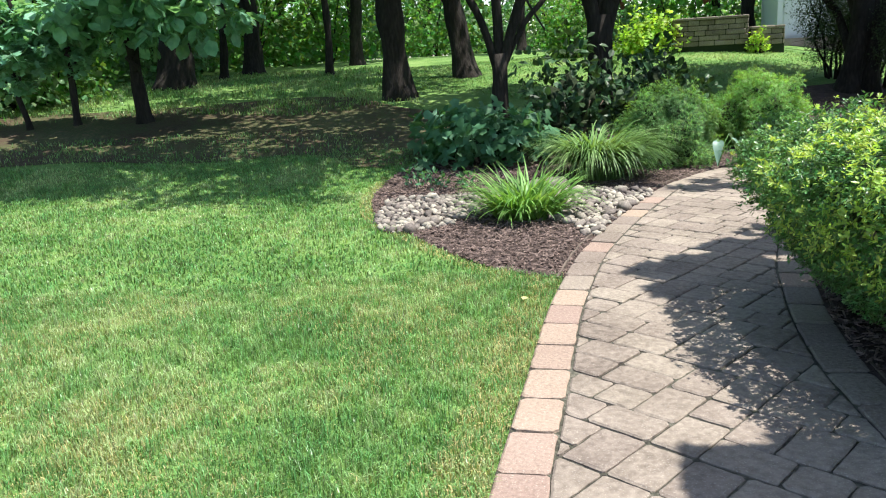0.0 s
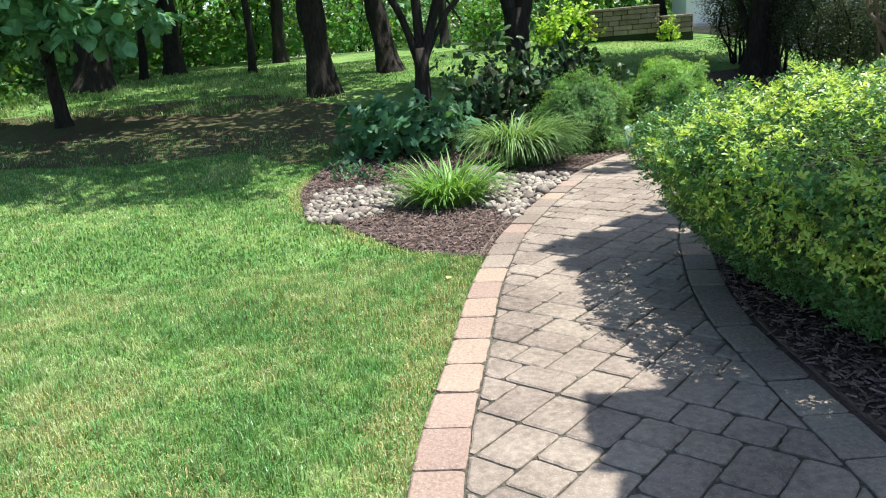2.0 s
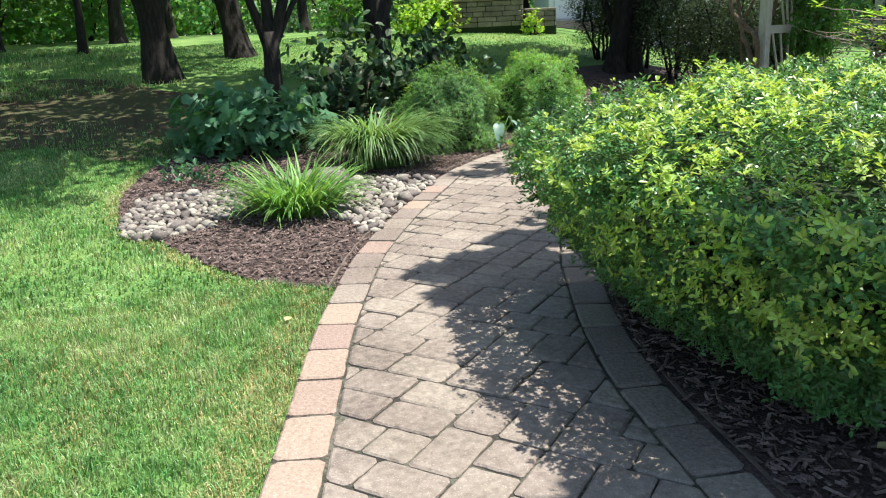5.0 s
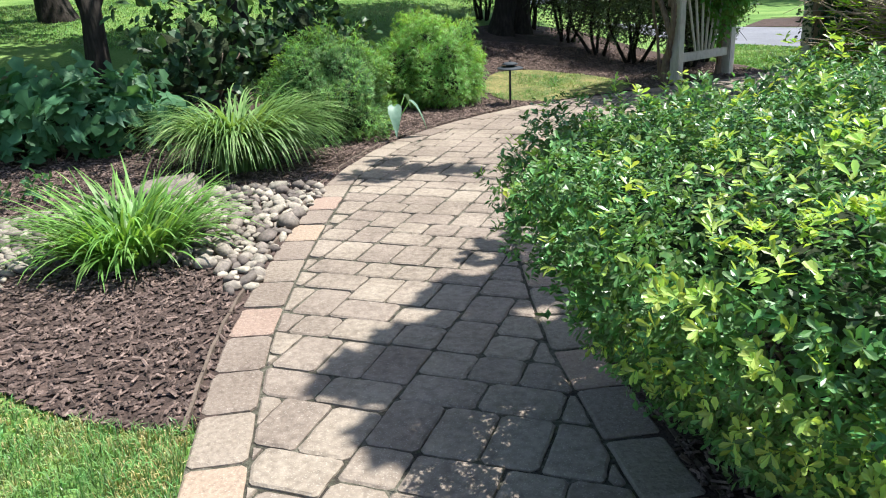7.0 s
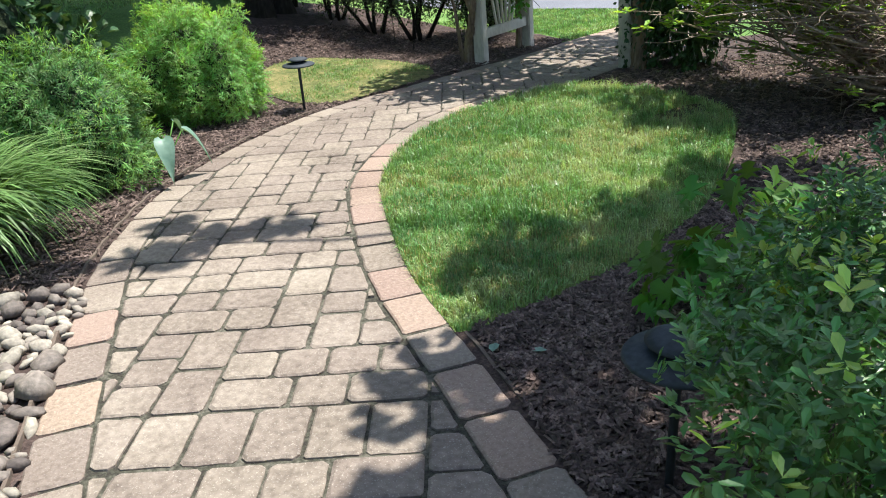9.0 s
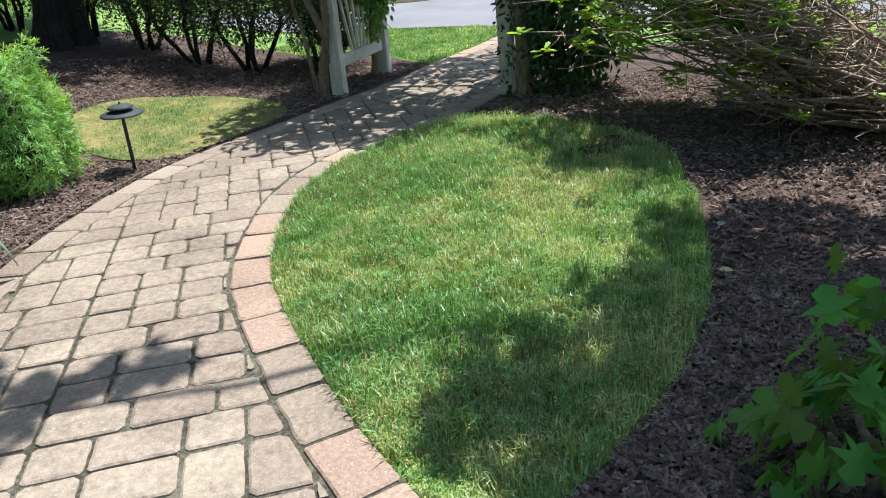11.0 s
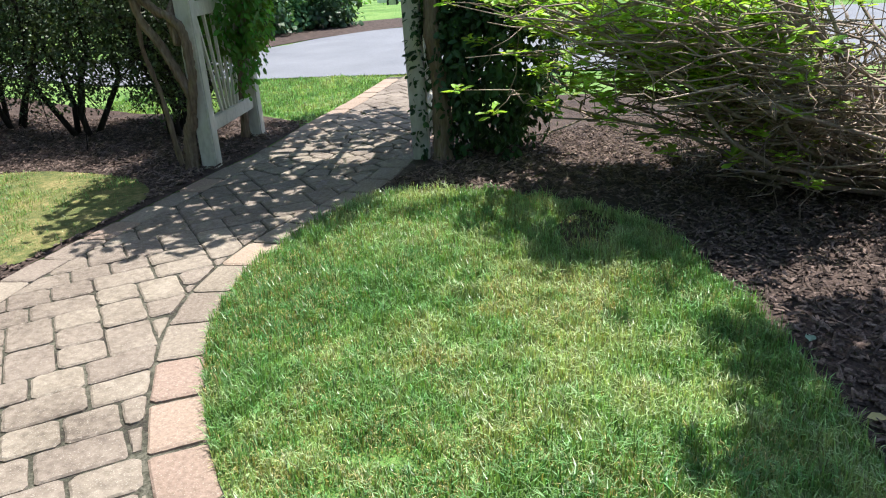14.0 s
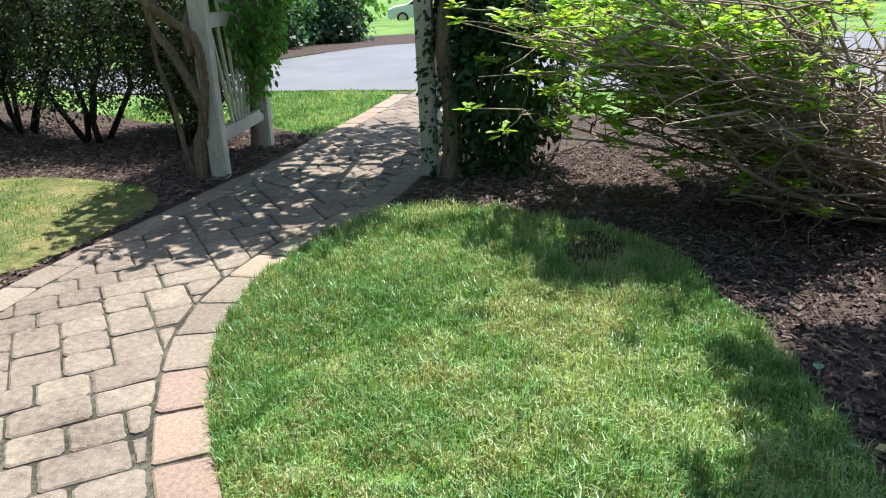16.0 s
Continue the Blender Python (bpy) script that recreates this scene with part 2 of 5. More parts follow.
def tube(points, radii, sides=8, rough=0.0):
    """A closed tapering limb through points."""
    pts = [Vector(p) for p in points]
    verts, faces = [], []
    side = Vector((1, 0.01, 0.03))
    for i, p in enumerate(pts):
        d = (pts[min(i + 1, len(pts) - 1)] - pts[max(i - 1, 0)]).normalized()
        a = (side - d * side.dot(d)).normalized()
        b = d.cross(a)
        side = a
        for k in range(sides):
            w = 2 * math.pi * k / sides
            r = radii[i] * (1 + rough * noise.noise(Vector((p.x * 3 + 9 * math.cos(w), p.y * 3 + 9 * math.sin(w), p.z * 2.0))))
            verts.append(p + (a * math.cos(w) + b * math.sin(w)) * r)
    for i in range(len(pts) - 1):
        for k in range(sides):
            j = (k + 1) % sides
            faces.append((i * sides + k, i * sides + j, (i + 1) * sides + j, (i + 1) * sides + k))
    n = len(verts)
    verts += [pts[0], pts[-1]]
    for k in range(sides):
        j = (k + 1) % sides
        faces.append((n, j, k, k))
        faces.append((n + 1, (len(pts) - 1) * sides + k, (len(pts) - 1) * sides + j, (len(pts) - 1) * sides + j))
    return np.array([tuple(v) for v in verts]), np.array(faces)


def tube_mesh(name, limbs, mat, parent=None, label=""):
    """limbs: list of (verts, faces) from tube(), joined; caps become triangles."""
    v, f = join(limbs)
    tri = f[f[:, 2] == f[:, 3]][:, :3]
    return solid(name, v, [f[f[:, 2] != f[:, 3]], tri], mat, parent, True, label)


def wiggle(a, b, steps, amount, seed=0):
    """Points from a to b that wander sideways."""
    a, b = Vector(a), Vector(b)
    out = []
    for i in range(steps + 1):
        u = i / steps
        p = a.lerp(b, u)
        k = amount * math.sin(math.pi * min(1, u * 1.2))
        p += Vector((noise.noise(Vector((u * 2.3, seed, 0.3))), noise.noise(Vector((u * 2.3, seed, 7.7))), 0.4 * noise.noise(Vector((u * 2.3, seed, 3.1))))) * k * 2
        out.append(p)
    return out


# leaf shapes: x along the leaf, y across, z up; unit length
OVAL = (np.array([(0, 0, 0), (0.35, 0.24, 0.05), (0.35, 0, -0.02), (0.35, -0.24, 0.05), (0.75, 0.2, 0.0), (0.75, 0, -0.05), (0.75, -0.2, 0.0), (1, 0, -0.12)]),
        np.array([(0, 2, 1), (0, 3, 2), (1, 2, 5), (1, 5, 4), (2, 3, 6), (2, 6, 5), (4, 5, 7), (5, 6, 7)]))
OBOVATE = (np.array([(0, 0, 0), (0.62, 0.23, 0.05), (0.95, 0.11, 0.0), (0.95, -0.11, 0.0), (0.62, -0.23, 0.05), (0.5, 0, -0.03)]), np.array([(0, 5, 1), (1, 5, 2), (2, 5, 3), (3, 5, 4), (4, 5, 0)]))
FOLD = (np.array([(0, 0, 0), (0.55, 0.23, 0.05), (0.5, 0, -0.03), (0.55, -0.23, 0.05), (1, 0, -0.08)]), np.array([(0, 2, 1), (0, 3, 2), (1, 2, 4), (2, 3, 4)]))
SLIM = (np.array([(0, 0, 0), (0.5, 0.2, 0.04), (0.5, -0.2, 0.04), (1, 0, -0.08)]), np.array([(0, 2, 1), (1, 2, 3)]))
SPRAY = (np.array([(0, 0, 0), (0.5, 0.06, 0.02), (0.55, -0.05, 0.0), (1, 0.0, -0.15), (0.3, 0, 0), (0.62, 0.28, -0.05), (0.68, 0.22, -0.08), (0.35, -0.02, 0), (0.7, -0.3, -0.06), (0.75, -0.24, -0.1)]),
         np.array([(0, 2, 1), (1, 2, 3), (4, 6, 5), (7, 8, 9)]))
_lobes = [(0.0, 0.0), (0.16, 0.16), (0.02, 0.46), (0.33, 0.19), (0.46, 0.56), (0.60, 0.17), (0.84, 0.26), (1.0, 0.0)]
LOBED = (np.array([(x, y, -0.12 * x * x - 0.2 * abs(y) * 0.4) for x, y in _lobes] + [(x, -y, -0.12 * x * x - 0.08 * abs(y)) for x, y in _lobes[1:-1]] + [(0.3, 0, 0.04)]),
         np.array([(14, i + 1, i) for i in range(7)] + [(14, 0, 8)] + [(14, 7 + i, 8 + i) for i in range(1, 6)] + [(14, 13, 7)]))


def leaf_mesh(name, places, ways, ups, sizes, shape, mat, parent=None, label="", wide=1.0):
    """One mesh of many small leaves: each at a place, pointing along its way, its face turned to its up."""
    base, tris = shape
    x = ways / np.linalg.norm(ways, axis=1, keepdims=True)
    z = ups - (ups * x).sum(1, keepdims=True) * x
    z /= np.linalg.norm(z, axis=1, keepdims=True) + 1e-9
    y = np.cross(z, x)
    s = np.asarray(sizes)[:, None, None]
    v = places[:, None, :] + s * (base[None, :, 0:1] * x[:, None, :] + wide * base[None, :, 1:2] * y[:, None, :] + base[None, :, 2:3] * z[:, None, :])
    f = tris[None] + (np.arange(len(places)) * len(base))[:, None, None]
    return tagged(solid(name, v.reshape(-1, 3), f.reshape(-1, 3), mat, parent, False, label), kind="stuff")


def unit(n):
    v = rng.normal(size=(n, 3))
    return v / np.linalg.norm(v, axis=1, keepdims=True)


def lumpy(d, seed, amount=0.25, freq=2.2):
    """Radius factors for directions d, so that a crown has bulges and hollows."""
    return np.array([1 + amount * noise.noise(Vector((float(a) * freq + seed, float(b) * freq, float(c) * freq))) * 1.6 for a, b, c in d])


def smooth_line(points, step=0.05):
    """A Catmull-Rom line through plan points, at even steps."""
    p = np.array(points, dtype=float)
    p = np.vstack([2 * p[0] - p[1], p, 2 * p[-1] - p[-2]])
    out = []
    for i in range(1, len(p) - 2):
        a, b, c, d = p[i - 1:i + 3]
        for u in np.linspace(0, 1, 24, endpoint=False):
            out.append(0.5 * (2 * b + (c - a) * u + (2 * a - 5 * b + 4 * c - d) * u * u + (3 * b - a - 3 * c + d) * u ** 3))
    out.append(p[-2])
    out = np.array(out)
    s = np.concatenate([[0], np.cumsum(np.linalg.norm(np.diff(out, axis=0), axis=1))])
    n = max(2, int(s[-1] / step))
    k = np.linspace(0, s[-1], n)
    return np.stack([np.interp(k, s, out[:, 0]), np.interp(k, s, out[:, 1])], 1)


def inside(points, poly):
    """Which plan points lie in a polygon."""
    x, y = points[:, 0], points[:, 1]
    hit = np.zeros(len(points), dtype=bool)
    a = np.asarray(poly)
    b = np.roll(a, -1, axis=0)
    for (x0, y0), (x1, y1) in zip(a, b):
        if y0 == y1:
            continue
        cross = ((y0 > y) != (y1 > y)) & (x < (x1 - x0) * (y - y0) / (y1 - y0) + x0)
        hit ^= cross
    return hit


def rise(x, y):
    """Height of the ground: level round the path, then a slope up to the back lawn and woods."""
    x, y = np.asarray(x, dtype=float), np.asarray(y, dtype=float)
    s = np.maximum(0, y - (7.8 + 0.5 * np.maximum(0, x - 1)))
    f = np.clip((12 - x) / 3, 0, 1)
    steep = np.clip((x - 2) / 4, 0, 1)
    s = s * (1 + 0.4 * steep)
    fall = 0.066 * np.clip(x - 24, 0, 30) * np.clip((y + 5) / 15, 0, 1)
    return 1.4 * np.tanh(0.14 * s * s / (s + 0.6) / 1.4) * f * f * (3 - 2 * f) - fall


def at(x, y, dz=0.0):
    return Vector((x, y, float(rise(x, y)) + dz))


# ---- plan ----
LEFT = smooth_line([(-0.217, -3.47), (-0.191, -1.30), (-0.173, 0), (-0.104, 0.867), (0, 1.56), (0.104, 2.12), (0.191, 2.47), (0.329, 3.02), (0.512, 3.75), (0.711, 4.39), (0.893, 4.90), (1.08, 5.32), (1.33, 5.82), (1.73, 6.55), (2.12, 7.20), (2.71, 7.86), (3.25, 8.25), (3.92, 8.58), (4.64, 8.79), (5.29, 8.82), (5.98, 8.82), (6.62, 8.83), (7.20, 8.80), (7.99, 8.89), (8.88, 8.93), (10.62, 9.09)])
RIGHT = smooth_line([(1.40, -3.47), (1.40, -1.30), (1.42, 0), (1.47, 1.04), (1.52, 1.53), (1.56, 1.91), (1.60, 2.28), (1.67, 2.83), (1.81, 3.38), (1.96, 3.83), (2.12, 4.27), (2.35, 4.77), (2.56, 5.20), (2.88, 5.86), (3.32, 6.52), (3.71, 6.99), (4.39, 7.45), (4.86, 7.62), (5.43, 7.66), (6.02, 7.56), (6.50, 7.51), (6.94, 7.53), (7.63, 7.59), (8.84, 7.72), (10.66, 7.80)])
PATH_AREA = np.vstack([LEFT, RIGHT[::-1]])
LAWN_EDGE = smooth_line([(2.64, 5.39), (2.71, 5.34), (3.03, 5.27), (3.55, 5.20), (4.12, 5.25), (4.60, 5.38), (5.03, 5.53), (5.72, 5.85), (6.14, 6.28), (6.31, 6.85), (6.24, 7.28), (6.16, 7.53)])
BED_LEFT_FRONT = smooth_line([(0.694, 4.35), (0.52, 4.44), (0.321, 4.65), (0.0433, 5.12), (-0.234, 5.72), (-0.494, 6.33), (-0.642, 7.11), (-0.624, 7.98), (-0.347, 8.84), (0.347, 9.71), (1.39, 10.40), (2.60, 10.58), (3.99, 10.32), (4.51, 9.71), (4.64, 9.28), (4.77, 9.02), (4.94, 8.84)])
SMALL_LAWN = smooth_line([(4.94, 8.88), (4.77, 9.06), (4.73, 9.45), (4.94, 10.14), (5.46, 10.75), (6.16, 10.84), (6.50, 10.32), (6.46, 9.62), (6.29, 9.19), (5.98, 8.93), (5.46, 8.88)])
GRAVEL = smooth_line([(-0.52, 7.1), (-0.56, 6.4), (-0.42, 5.84), (-0.08, 5.9), (0.3, 6.25), (0.75, 6.02), (1.02, 5.72), (1.0, 5.42), (1.1, 5.36), (1.32, 5.82), (1.62, 6.36), (1.92, 6.86), (1.78, 7.08), (1.4, 7.26), (0.9, 7.4), (0.34, 7.36), (-0.1, 7.32), (-0.45, 7.3)], 0.08)
RING_CENTRE, RING_RADIUS = np.array((7.2, 8.16)), 0.66
ROAD_NEAR = smooth_line([(11.2, -30), (10.9, -12), (10.75, 6), (10.72, 9.1), (10.6, 10.7), (10.2, 13), (9.3, 18), (7, 26), (3, 33)], 0.4)
ROAD_FAR = smooth_line([(18.5, -30), (17.6, -12), (17.2, 8), (16.6, 11), (15.2, 12.1), (13.9, 12.5), (13.2, 14), (12.4, 19), (10, 28), (6, 36)], 0.4)


def drape(name, outline, lift, mat, spacing=0.25, label="", category="", kind="structure"):
    """A sheet over the ground inside an outline, following the slope."""
    o = np.asarray(outline)
    lo, hi = o.min(0), o.max(0)
    gx, gy = np.meshgrid(np.arange(lo[0] + spacing / 2, hi[0], spacing), np.arange(lo[1] + spacing / 2, hi[1], spacing))
    g = np.stack([gx.ravel(), gy.ravel()], 1)
    g = g[inside(g, o)]
    pts = [Vector(p) for p in o] + [Vector(p) for p in g]
    v, _, f, *_ = geometry.delaunay_2d_cdt(pts, [], [list(range(len(o)))], 1, 1e-4)
    p = np.array([(a.x, a.y) for a in v])
    z = rise(p[:, 0], p[:, 1]) + lift
    f = np.array([t for t in f if len(t) == 3])
    a, b, c = p[f[:, 0]], p[f[:, 1]], p[f[:, 2]]
    turn = (b[:, 0] - a[:, 0]) * (c[:, 1] - a[:, 1]) - (b[:, 1] - a[:, 1]) * (c[:, 0] - a[:, 0])
    f[turn < 0] = f[turn < 0][:, ::-1]
    ob = solid(name, np.column_stack([p, z]), f, mat, None, True)
    return tagged(ob, label, category, "", kind)


# ---- ground ----
def ground_sheet():
    near = np.arange(-12, 22.01, 0.3)
    far = np.array([16, 22, 30, 42, 60, 90, 140, 220, 400, 800])
    xs = np.concatenate([-far[::-1] - 0.0, near, far + 10.0])
    ys = np.concatenate([-far[::-1], np.arange(-12, 34.01, 0.3), far + 24.0])
    gx, gy = np.meshgrid(xs, ys)
    v = np.column_stack([gx.ravel(), gy.ravel(), rise(gx.ravel(), gy.ravel())])
    nx, ny = len(xs), len(ys)
    i = (np.arange(ny - 1)[:, None] * nx + np.arange(nx - 1)[None]).ravel()
    f = np.column_stack([i, i + 1, i + nx + 1, i + nx])
    return tagged(solid("ground", v, f, LAWN, None, True), "green lawn ground rising gently towards the woods", "lawn", "", "structure")


ground_sheet()
drape("planting_bed_front", np.vstack([BED_LEFT_FRONT, LEFT[(LEFT[:, 1] > 4.36) & (LEFT[:, 0] < 4.94)][::-1] + np.array((0.05, -0.03))]), 0.009, MULCH, 0.2, "dark bark mulch bed beside the paver walk", "mulch bed")
drape("planting_bed_arbor", [(4.93, 8.835), (5.3, 8.84), (6.0, 8.835), (6.6, 8.84), (7.2, 8.82), (8.0, 8.9), (8.25, 9.1), (8.5, 9.6), (8.6, 11), (8.6, 13.4), (7.6, 14.0), (6.0, 13.2), (5.2, 11.8), (4.65, 10.6), (4.55, 9.8), (4.75, 9.1)], 0.008, MULCH, 0.2, "dark mulch bed under the tall hedge", "mulch bed")
drape("lawn_small", SMALL_LAWN, 0.016, material("mossy_lawn", [(0.05, 0.08, 0.028), (0.14, 0.15, 0.05), (0.30, 0.24, 0.11)], 0.95, 3.5, 30, 0.8, 90), 0.2, "small patch of mossy yellowing lawn", "lawn")
right_edge = RIGHT[(RIGHT[:, 1] > -1.5) & (RIGHT[:, 1] < 5.39) & (RIGHT[:, 0] < 2.66)]
drape("planting_bed_house", np.vstack([right_edge + np.array((-0.06, 0.02)), LAWN_EDGE, [(6.2, 7.53), (6.6, 7.51), (6.9, 7.53), (7.6, 7.59), (8.3, 7.6), (9.3, 7.0), (9.6, 5.0), (9.3, 2.0), (8.0, -1.0), (5.0, -2.0)]]), 0.009, MULCH, 0.25, "dark mulch bed under the azaleas", "mulch bed")
drape("road", np.vstack([ROAD_NEAR, ROAD_FAR[::-1]]), 0.018, ASPHALT, 1.0, "pale grey asphalt driveway", "driveway")
drape("planting_bed_far", [(13.3, 14.2), (14.0, 12.62), (15.2, 12.25), (16.7, 11.2), (17.25, 9), (18.6, 9.2), (19.2, 11.5), (17.6, 14.2), (15.2, 15.4)], 0.012, MULCH, 0.5, "mulch bed beyond the driveway", "mulch bed")
WOOD_FLOOR = material("bare_earth_and_litter", [(0.032, 0.022, 0.013), (0.07, 0.047, 0.029), (0.055, 0.07, 0.024), (0.15, 0.10, 0.066)], 0.95, 1.1, 18, 0.8, 35)
drape("woodland_floor", smooth_line([(-16, 9.6), (-9, 9.8), (-5, 10.1), (-3.2, 9.7), (-1.6, 9.75), (-0.9, 9.0), (-0.3, 9.1), (0.4, 10.0), (1.6, 10.5), (1.4, 11.4), (0.2, 12.0), (-0.6, 12.7), (-1.4, 13.9), (-2.6, 14.3), (-5.0, 13.9), (-10, 14.2), (-16, 14)], 0.3), 0.01, WOOD_FLOOR, 0.3, "bare shaded earth with leaf litter under the trees", "woodland floor")

# ---- walk bed ----
drape("walk_bed", PATH_AREA, 0.006, JOINT, 0.3, "dark mossy joint sand between pavers", "path")


# ---- shrubs ----
def mound(name, centre, radii, label, category, leaf_mat, count, size, shape=OVAL, tip_mat=None, seed=1, group="", base=0.25, wide=1.0, lump=0.22, core=0.8, droop=0.0, flat=0.0):
    """A dense shrub: an uneven dome of leaves over a solid dark core, with a few stems down to the ground."""
    c = at(*centre)
    ob = thing(name, c, label, category, group)
    rx, ry, rz = radii
    d = unit(count * 2)
    d = d[d[:, 2] > -0.35][:count]
    d[:, 2] *= 1 - flat * (d[:, 2] > 0.7) * 0.15
    k = lumpy(d, seed, lump, 2.6) * (1 - 0.22 * rng.random(len(d)) ** 2)
    p = d * k[:, None] * np.array((rx, ry, rz * (1 - base)))
    p[:, 2] += rz * base
    keep = p[:, 2] > 0.05
    p, dd = p[keep], d[keep]
    n = dd / np.array((rx, ry, rz))
    n /= np.linalg.norm(n, axis=1, keepdims=True)
    way = n * 0.55 + unit(len(p)) * 0.8 + np.array((0, 0, 0.25 - droop))
    up = n + unit(len(p)) * 0.5 + np.array((0, 0, 0.5))
    s = size * rng.uniform(0.65, 1.25, len(p))
    tip = np.zeros(len(p), dtype=bool)
    if tip_mat is not None:
        tip = (rng.random(len(p)) < 0.38) & (k[keep] > 0.97)
        p[tip] += n[tip] * size * 0.4
        leaf_mesh("new_growth", p[tip], way[tip], up[tip], s[tip], shape, tip_mat, ob, "pale new leaves", wide)
    leaf_mesh("foliage", p[~tip], way[~tip], up[~tip], s[~tip], shape, leaf_mat, ob, "", wide)
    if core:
        # Added solid core; its dark colour stands in for shade between leaves.
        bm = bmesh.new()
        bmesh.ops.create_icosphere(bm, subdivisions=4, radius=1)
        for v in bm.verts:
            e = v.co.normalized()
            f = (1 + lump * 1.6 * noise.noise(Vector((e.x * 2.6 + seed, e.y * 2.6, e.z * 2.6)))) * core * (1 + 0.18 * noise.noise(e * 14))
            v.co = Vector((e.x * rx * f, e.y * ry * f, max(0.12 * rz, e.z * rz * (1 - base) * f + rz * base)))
        part("dark_core", bm, CORE, ob, "solid dark core standing in for the shaded inside", True)
    limbs = []
    for i in range(7):
        a = 2 * math.pi * i / 7 + seed
        limbs.append(tube(wiggle((0.12 * rx * math.cos(a), 0.12 * ry * math.sin(a), -0.03), (0.55 * rx * math.cos(a), 0.55 * ry * math.sin(a), 0.45 * rz), 5, 0.06, i + seed), [0.018, 0.016, 0.014, 0.012, 0.01, 0.006], 6))
    for limb in limbs:
        tube_mesh("stem", [limb], TWIG, ob)
    return ob


def hedge(name, outline, height, label, leaf_mat, tip_mat, count, size, low=0.13, seed=3.0):
    """A broad clipped-by-age hedge over a plan outline: leaves over its uneven top and bulging sides."""
    o = smooth_line(list(outline) + [outline[0]], 0.06)[:-1]
    mid = o.mean(0)
    ob = thing(name, (mid[0], mid[1], 0), label, "hedge")
    # distance from a plan point to the outline
    def depth(p):
        best = np.full(len(p), 9.0)
        for q in o[::2]:
            best = np.minimum(best, np.hypot(p[:, 0] - q[0], p[:, 1] - q[1]))
        return best

    def top(p, dep):
        lump = np.array([noise.noise(Vector((x * 1.5 + seed, y * 1.5, 0.0))) * 0.12 + noise.noise(Vector((x * 3.7, y * 3.7, seed))) * 0.13 + noise.noise(Vector((x * 8.0, y * 8.0, seed))) * 0.11 for x, y in p])
        return height * (0.80 + 0.20 * np.clip(dep / 0.9, 0, 1)) + lump - 0.06 * np.exp(-(dep / 0.10))
    lo, hi = o.min(0), o.max(0)
    n = int(count * 0.58)
    g = rng.uniform(lo, hi, (n * 4, 2))
    g = g[inside(g, o)]
    g = g[rng.random(len(g)) < np.clip(1.25 - 0.35 * np.maximum(0, g[:, 0] - 2.6), 0.4, 1)][:n]
    dep = depth(g)
    z = top(g, dep) - 0.14 * rng.random(len(g)) ** 1.6
    p1 = np.column_stack([g, z])
    n1 = np.tile((0.0, 0.0, 1.0), (len(g), 1)) + unit(len(g)) * 0.35
    # the sides bulge at two thirds of their height and tuck in below
    n = count - len(g)
    seen = np.where((o[:, 0] < 2.3) | (o[:, 1] < 2.2), 1.0, 0.25)
    i = rng.choice(len(o), n, p=seen / seen.sum())
    tang = np.roll(o, -1, axis=0) - np.roll(o, 1, axis=0)
    area = 0.5 * np.sum(o[:, 0] * np.roll(o[:, 1], -1) - np.roll(o[:, 0], -1) * o[:, 1])
    out = np.column_stack([tang[:, 1], -tang[:, 0]]) * (1 if area > 0 else -1)
    out /= np.linalg.norm(out, axis=1, keepdims=True)
    u = rng.random(n)
    bulge = -0.50 * (1 - u) ** 1.25 - 0.03 * u ** 3
    lump = np.array([noise.noise(Vector((o[k][0] * 2.2, o[k][1] * 2.2, float(h) * 2 + seed))) * 0.18 + noise.noise(Vector((o[k][0] * 7, o[k][1] * 7, float(h) * 6 + seed))) * 0.10 for k, h in zip(i, u)]) * (0.25 + 0.75 * u)
    lump = np.minimum(lump, 0.045)
    inn = 0.13 * rng.random(n) ** 1.7
    q = o[i] + out[i] * (bulge + lump - inn)[:, None]
    zz = low + u * (height * 0.80 - low)
    p2 = np.column_stack([q + rng.normal(0, 0.02, (n, 2)), zz])
    n2 = np.column_stack([out[i], 0.35 * np.ones(n)])
    p, nn = np.vstack([p1, p2]), np.vstack([n1, n2])
    fresh = np.concatenate([-(z - top(g, dep)) < 0.03, (inn < 0.03) & (u > 0.35)])
    clumped = np.array([noise.noise(Vector((x * 5.0, y * 5.0, z0 * 5.0 + seed))) for x, y, z0 in p])
    young = np.maximum(np.clip((3.5 - p[:, 1]) / 0.9, 0.10, 1.0), np.clip((p[:, 0] - 1.9) / 0.6, 0, 0.5) * np.clip((p[:, 1] - 3.6) / 0.3, 0, 1))
    young *= np.where(p[:, 1] > 2.2, np.clip(1 - (p[:, 0] - 2.1) / 0.8, 0.4, 1), 1)
    fresh &= rng.random(len(p)) < np.clip(0.75 + 2.8 * clumped, 0.06, 1.0) * young
    p -= np.array((mid[0], mid[1], 0))
    # leaves stand in small whorls
    p += nn / np.linalg.norm(nn, axis=1, keepdims=True) * (0.05 * rng.random((len(p), 1)) ** 3)
    k = np.repeat(np.arange(len(p)), 6)
    nn = nn / np.linalg.norm(nn, axis=1, keepdims=True) + unit(len(nn)) * 0.45 + np.array((0, 0, 0.3))
    flat = unit(len(k))
    nk = nn[k] / np.linalg.norm(nn[k], axis=1, keepdims=True)
    flat -= (flat * nk).sum(1, keepdims=True) * nk
    flat /= np.linalg.norm(flat, axis=1, keepdims=True)
    way = flat + nk * rng.uniform(0.0, 0.9, (len(k), 1))
    up = nk + unit(len(k)) * 0.35
    s = size * rng.uniform(0.55, 1.25, len(k))
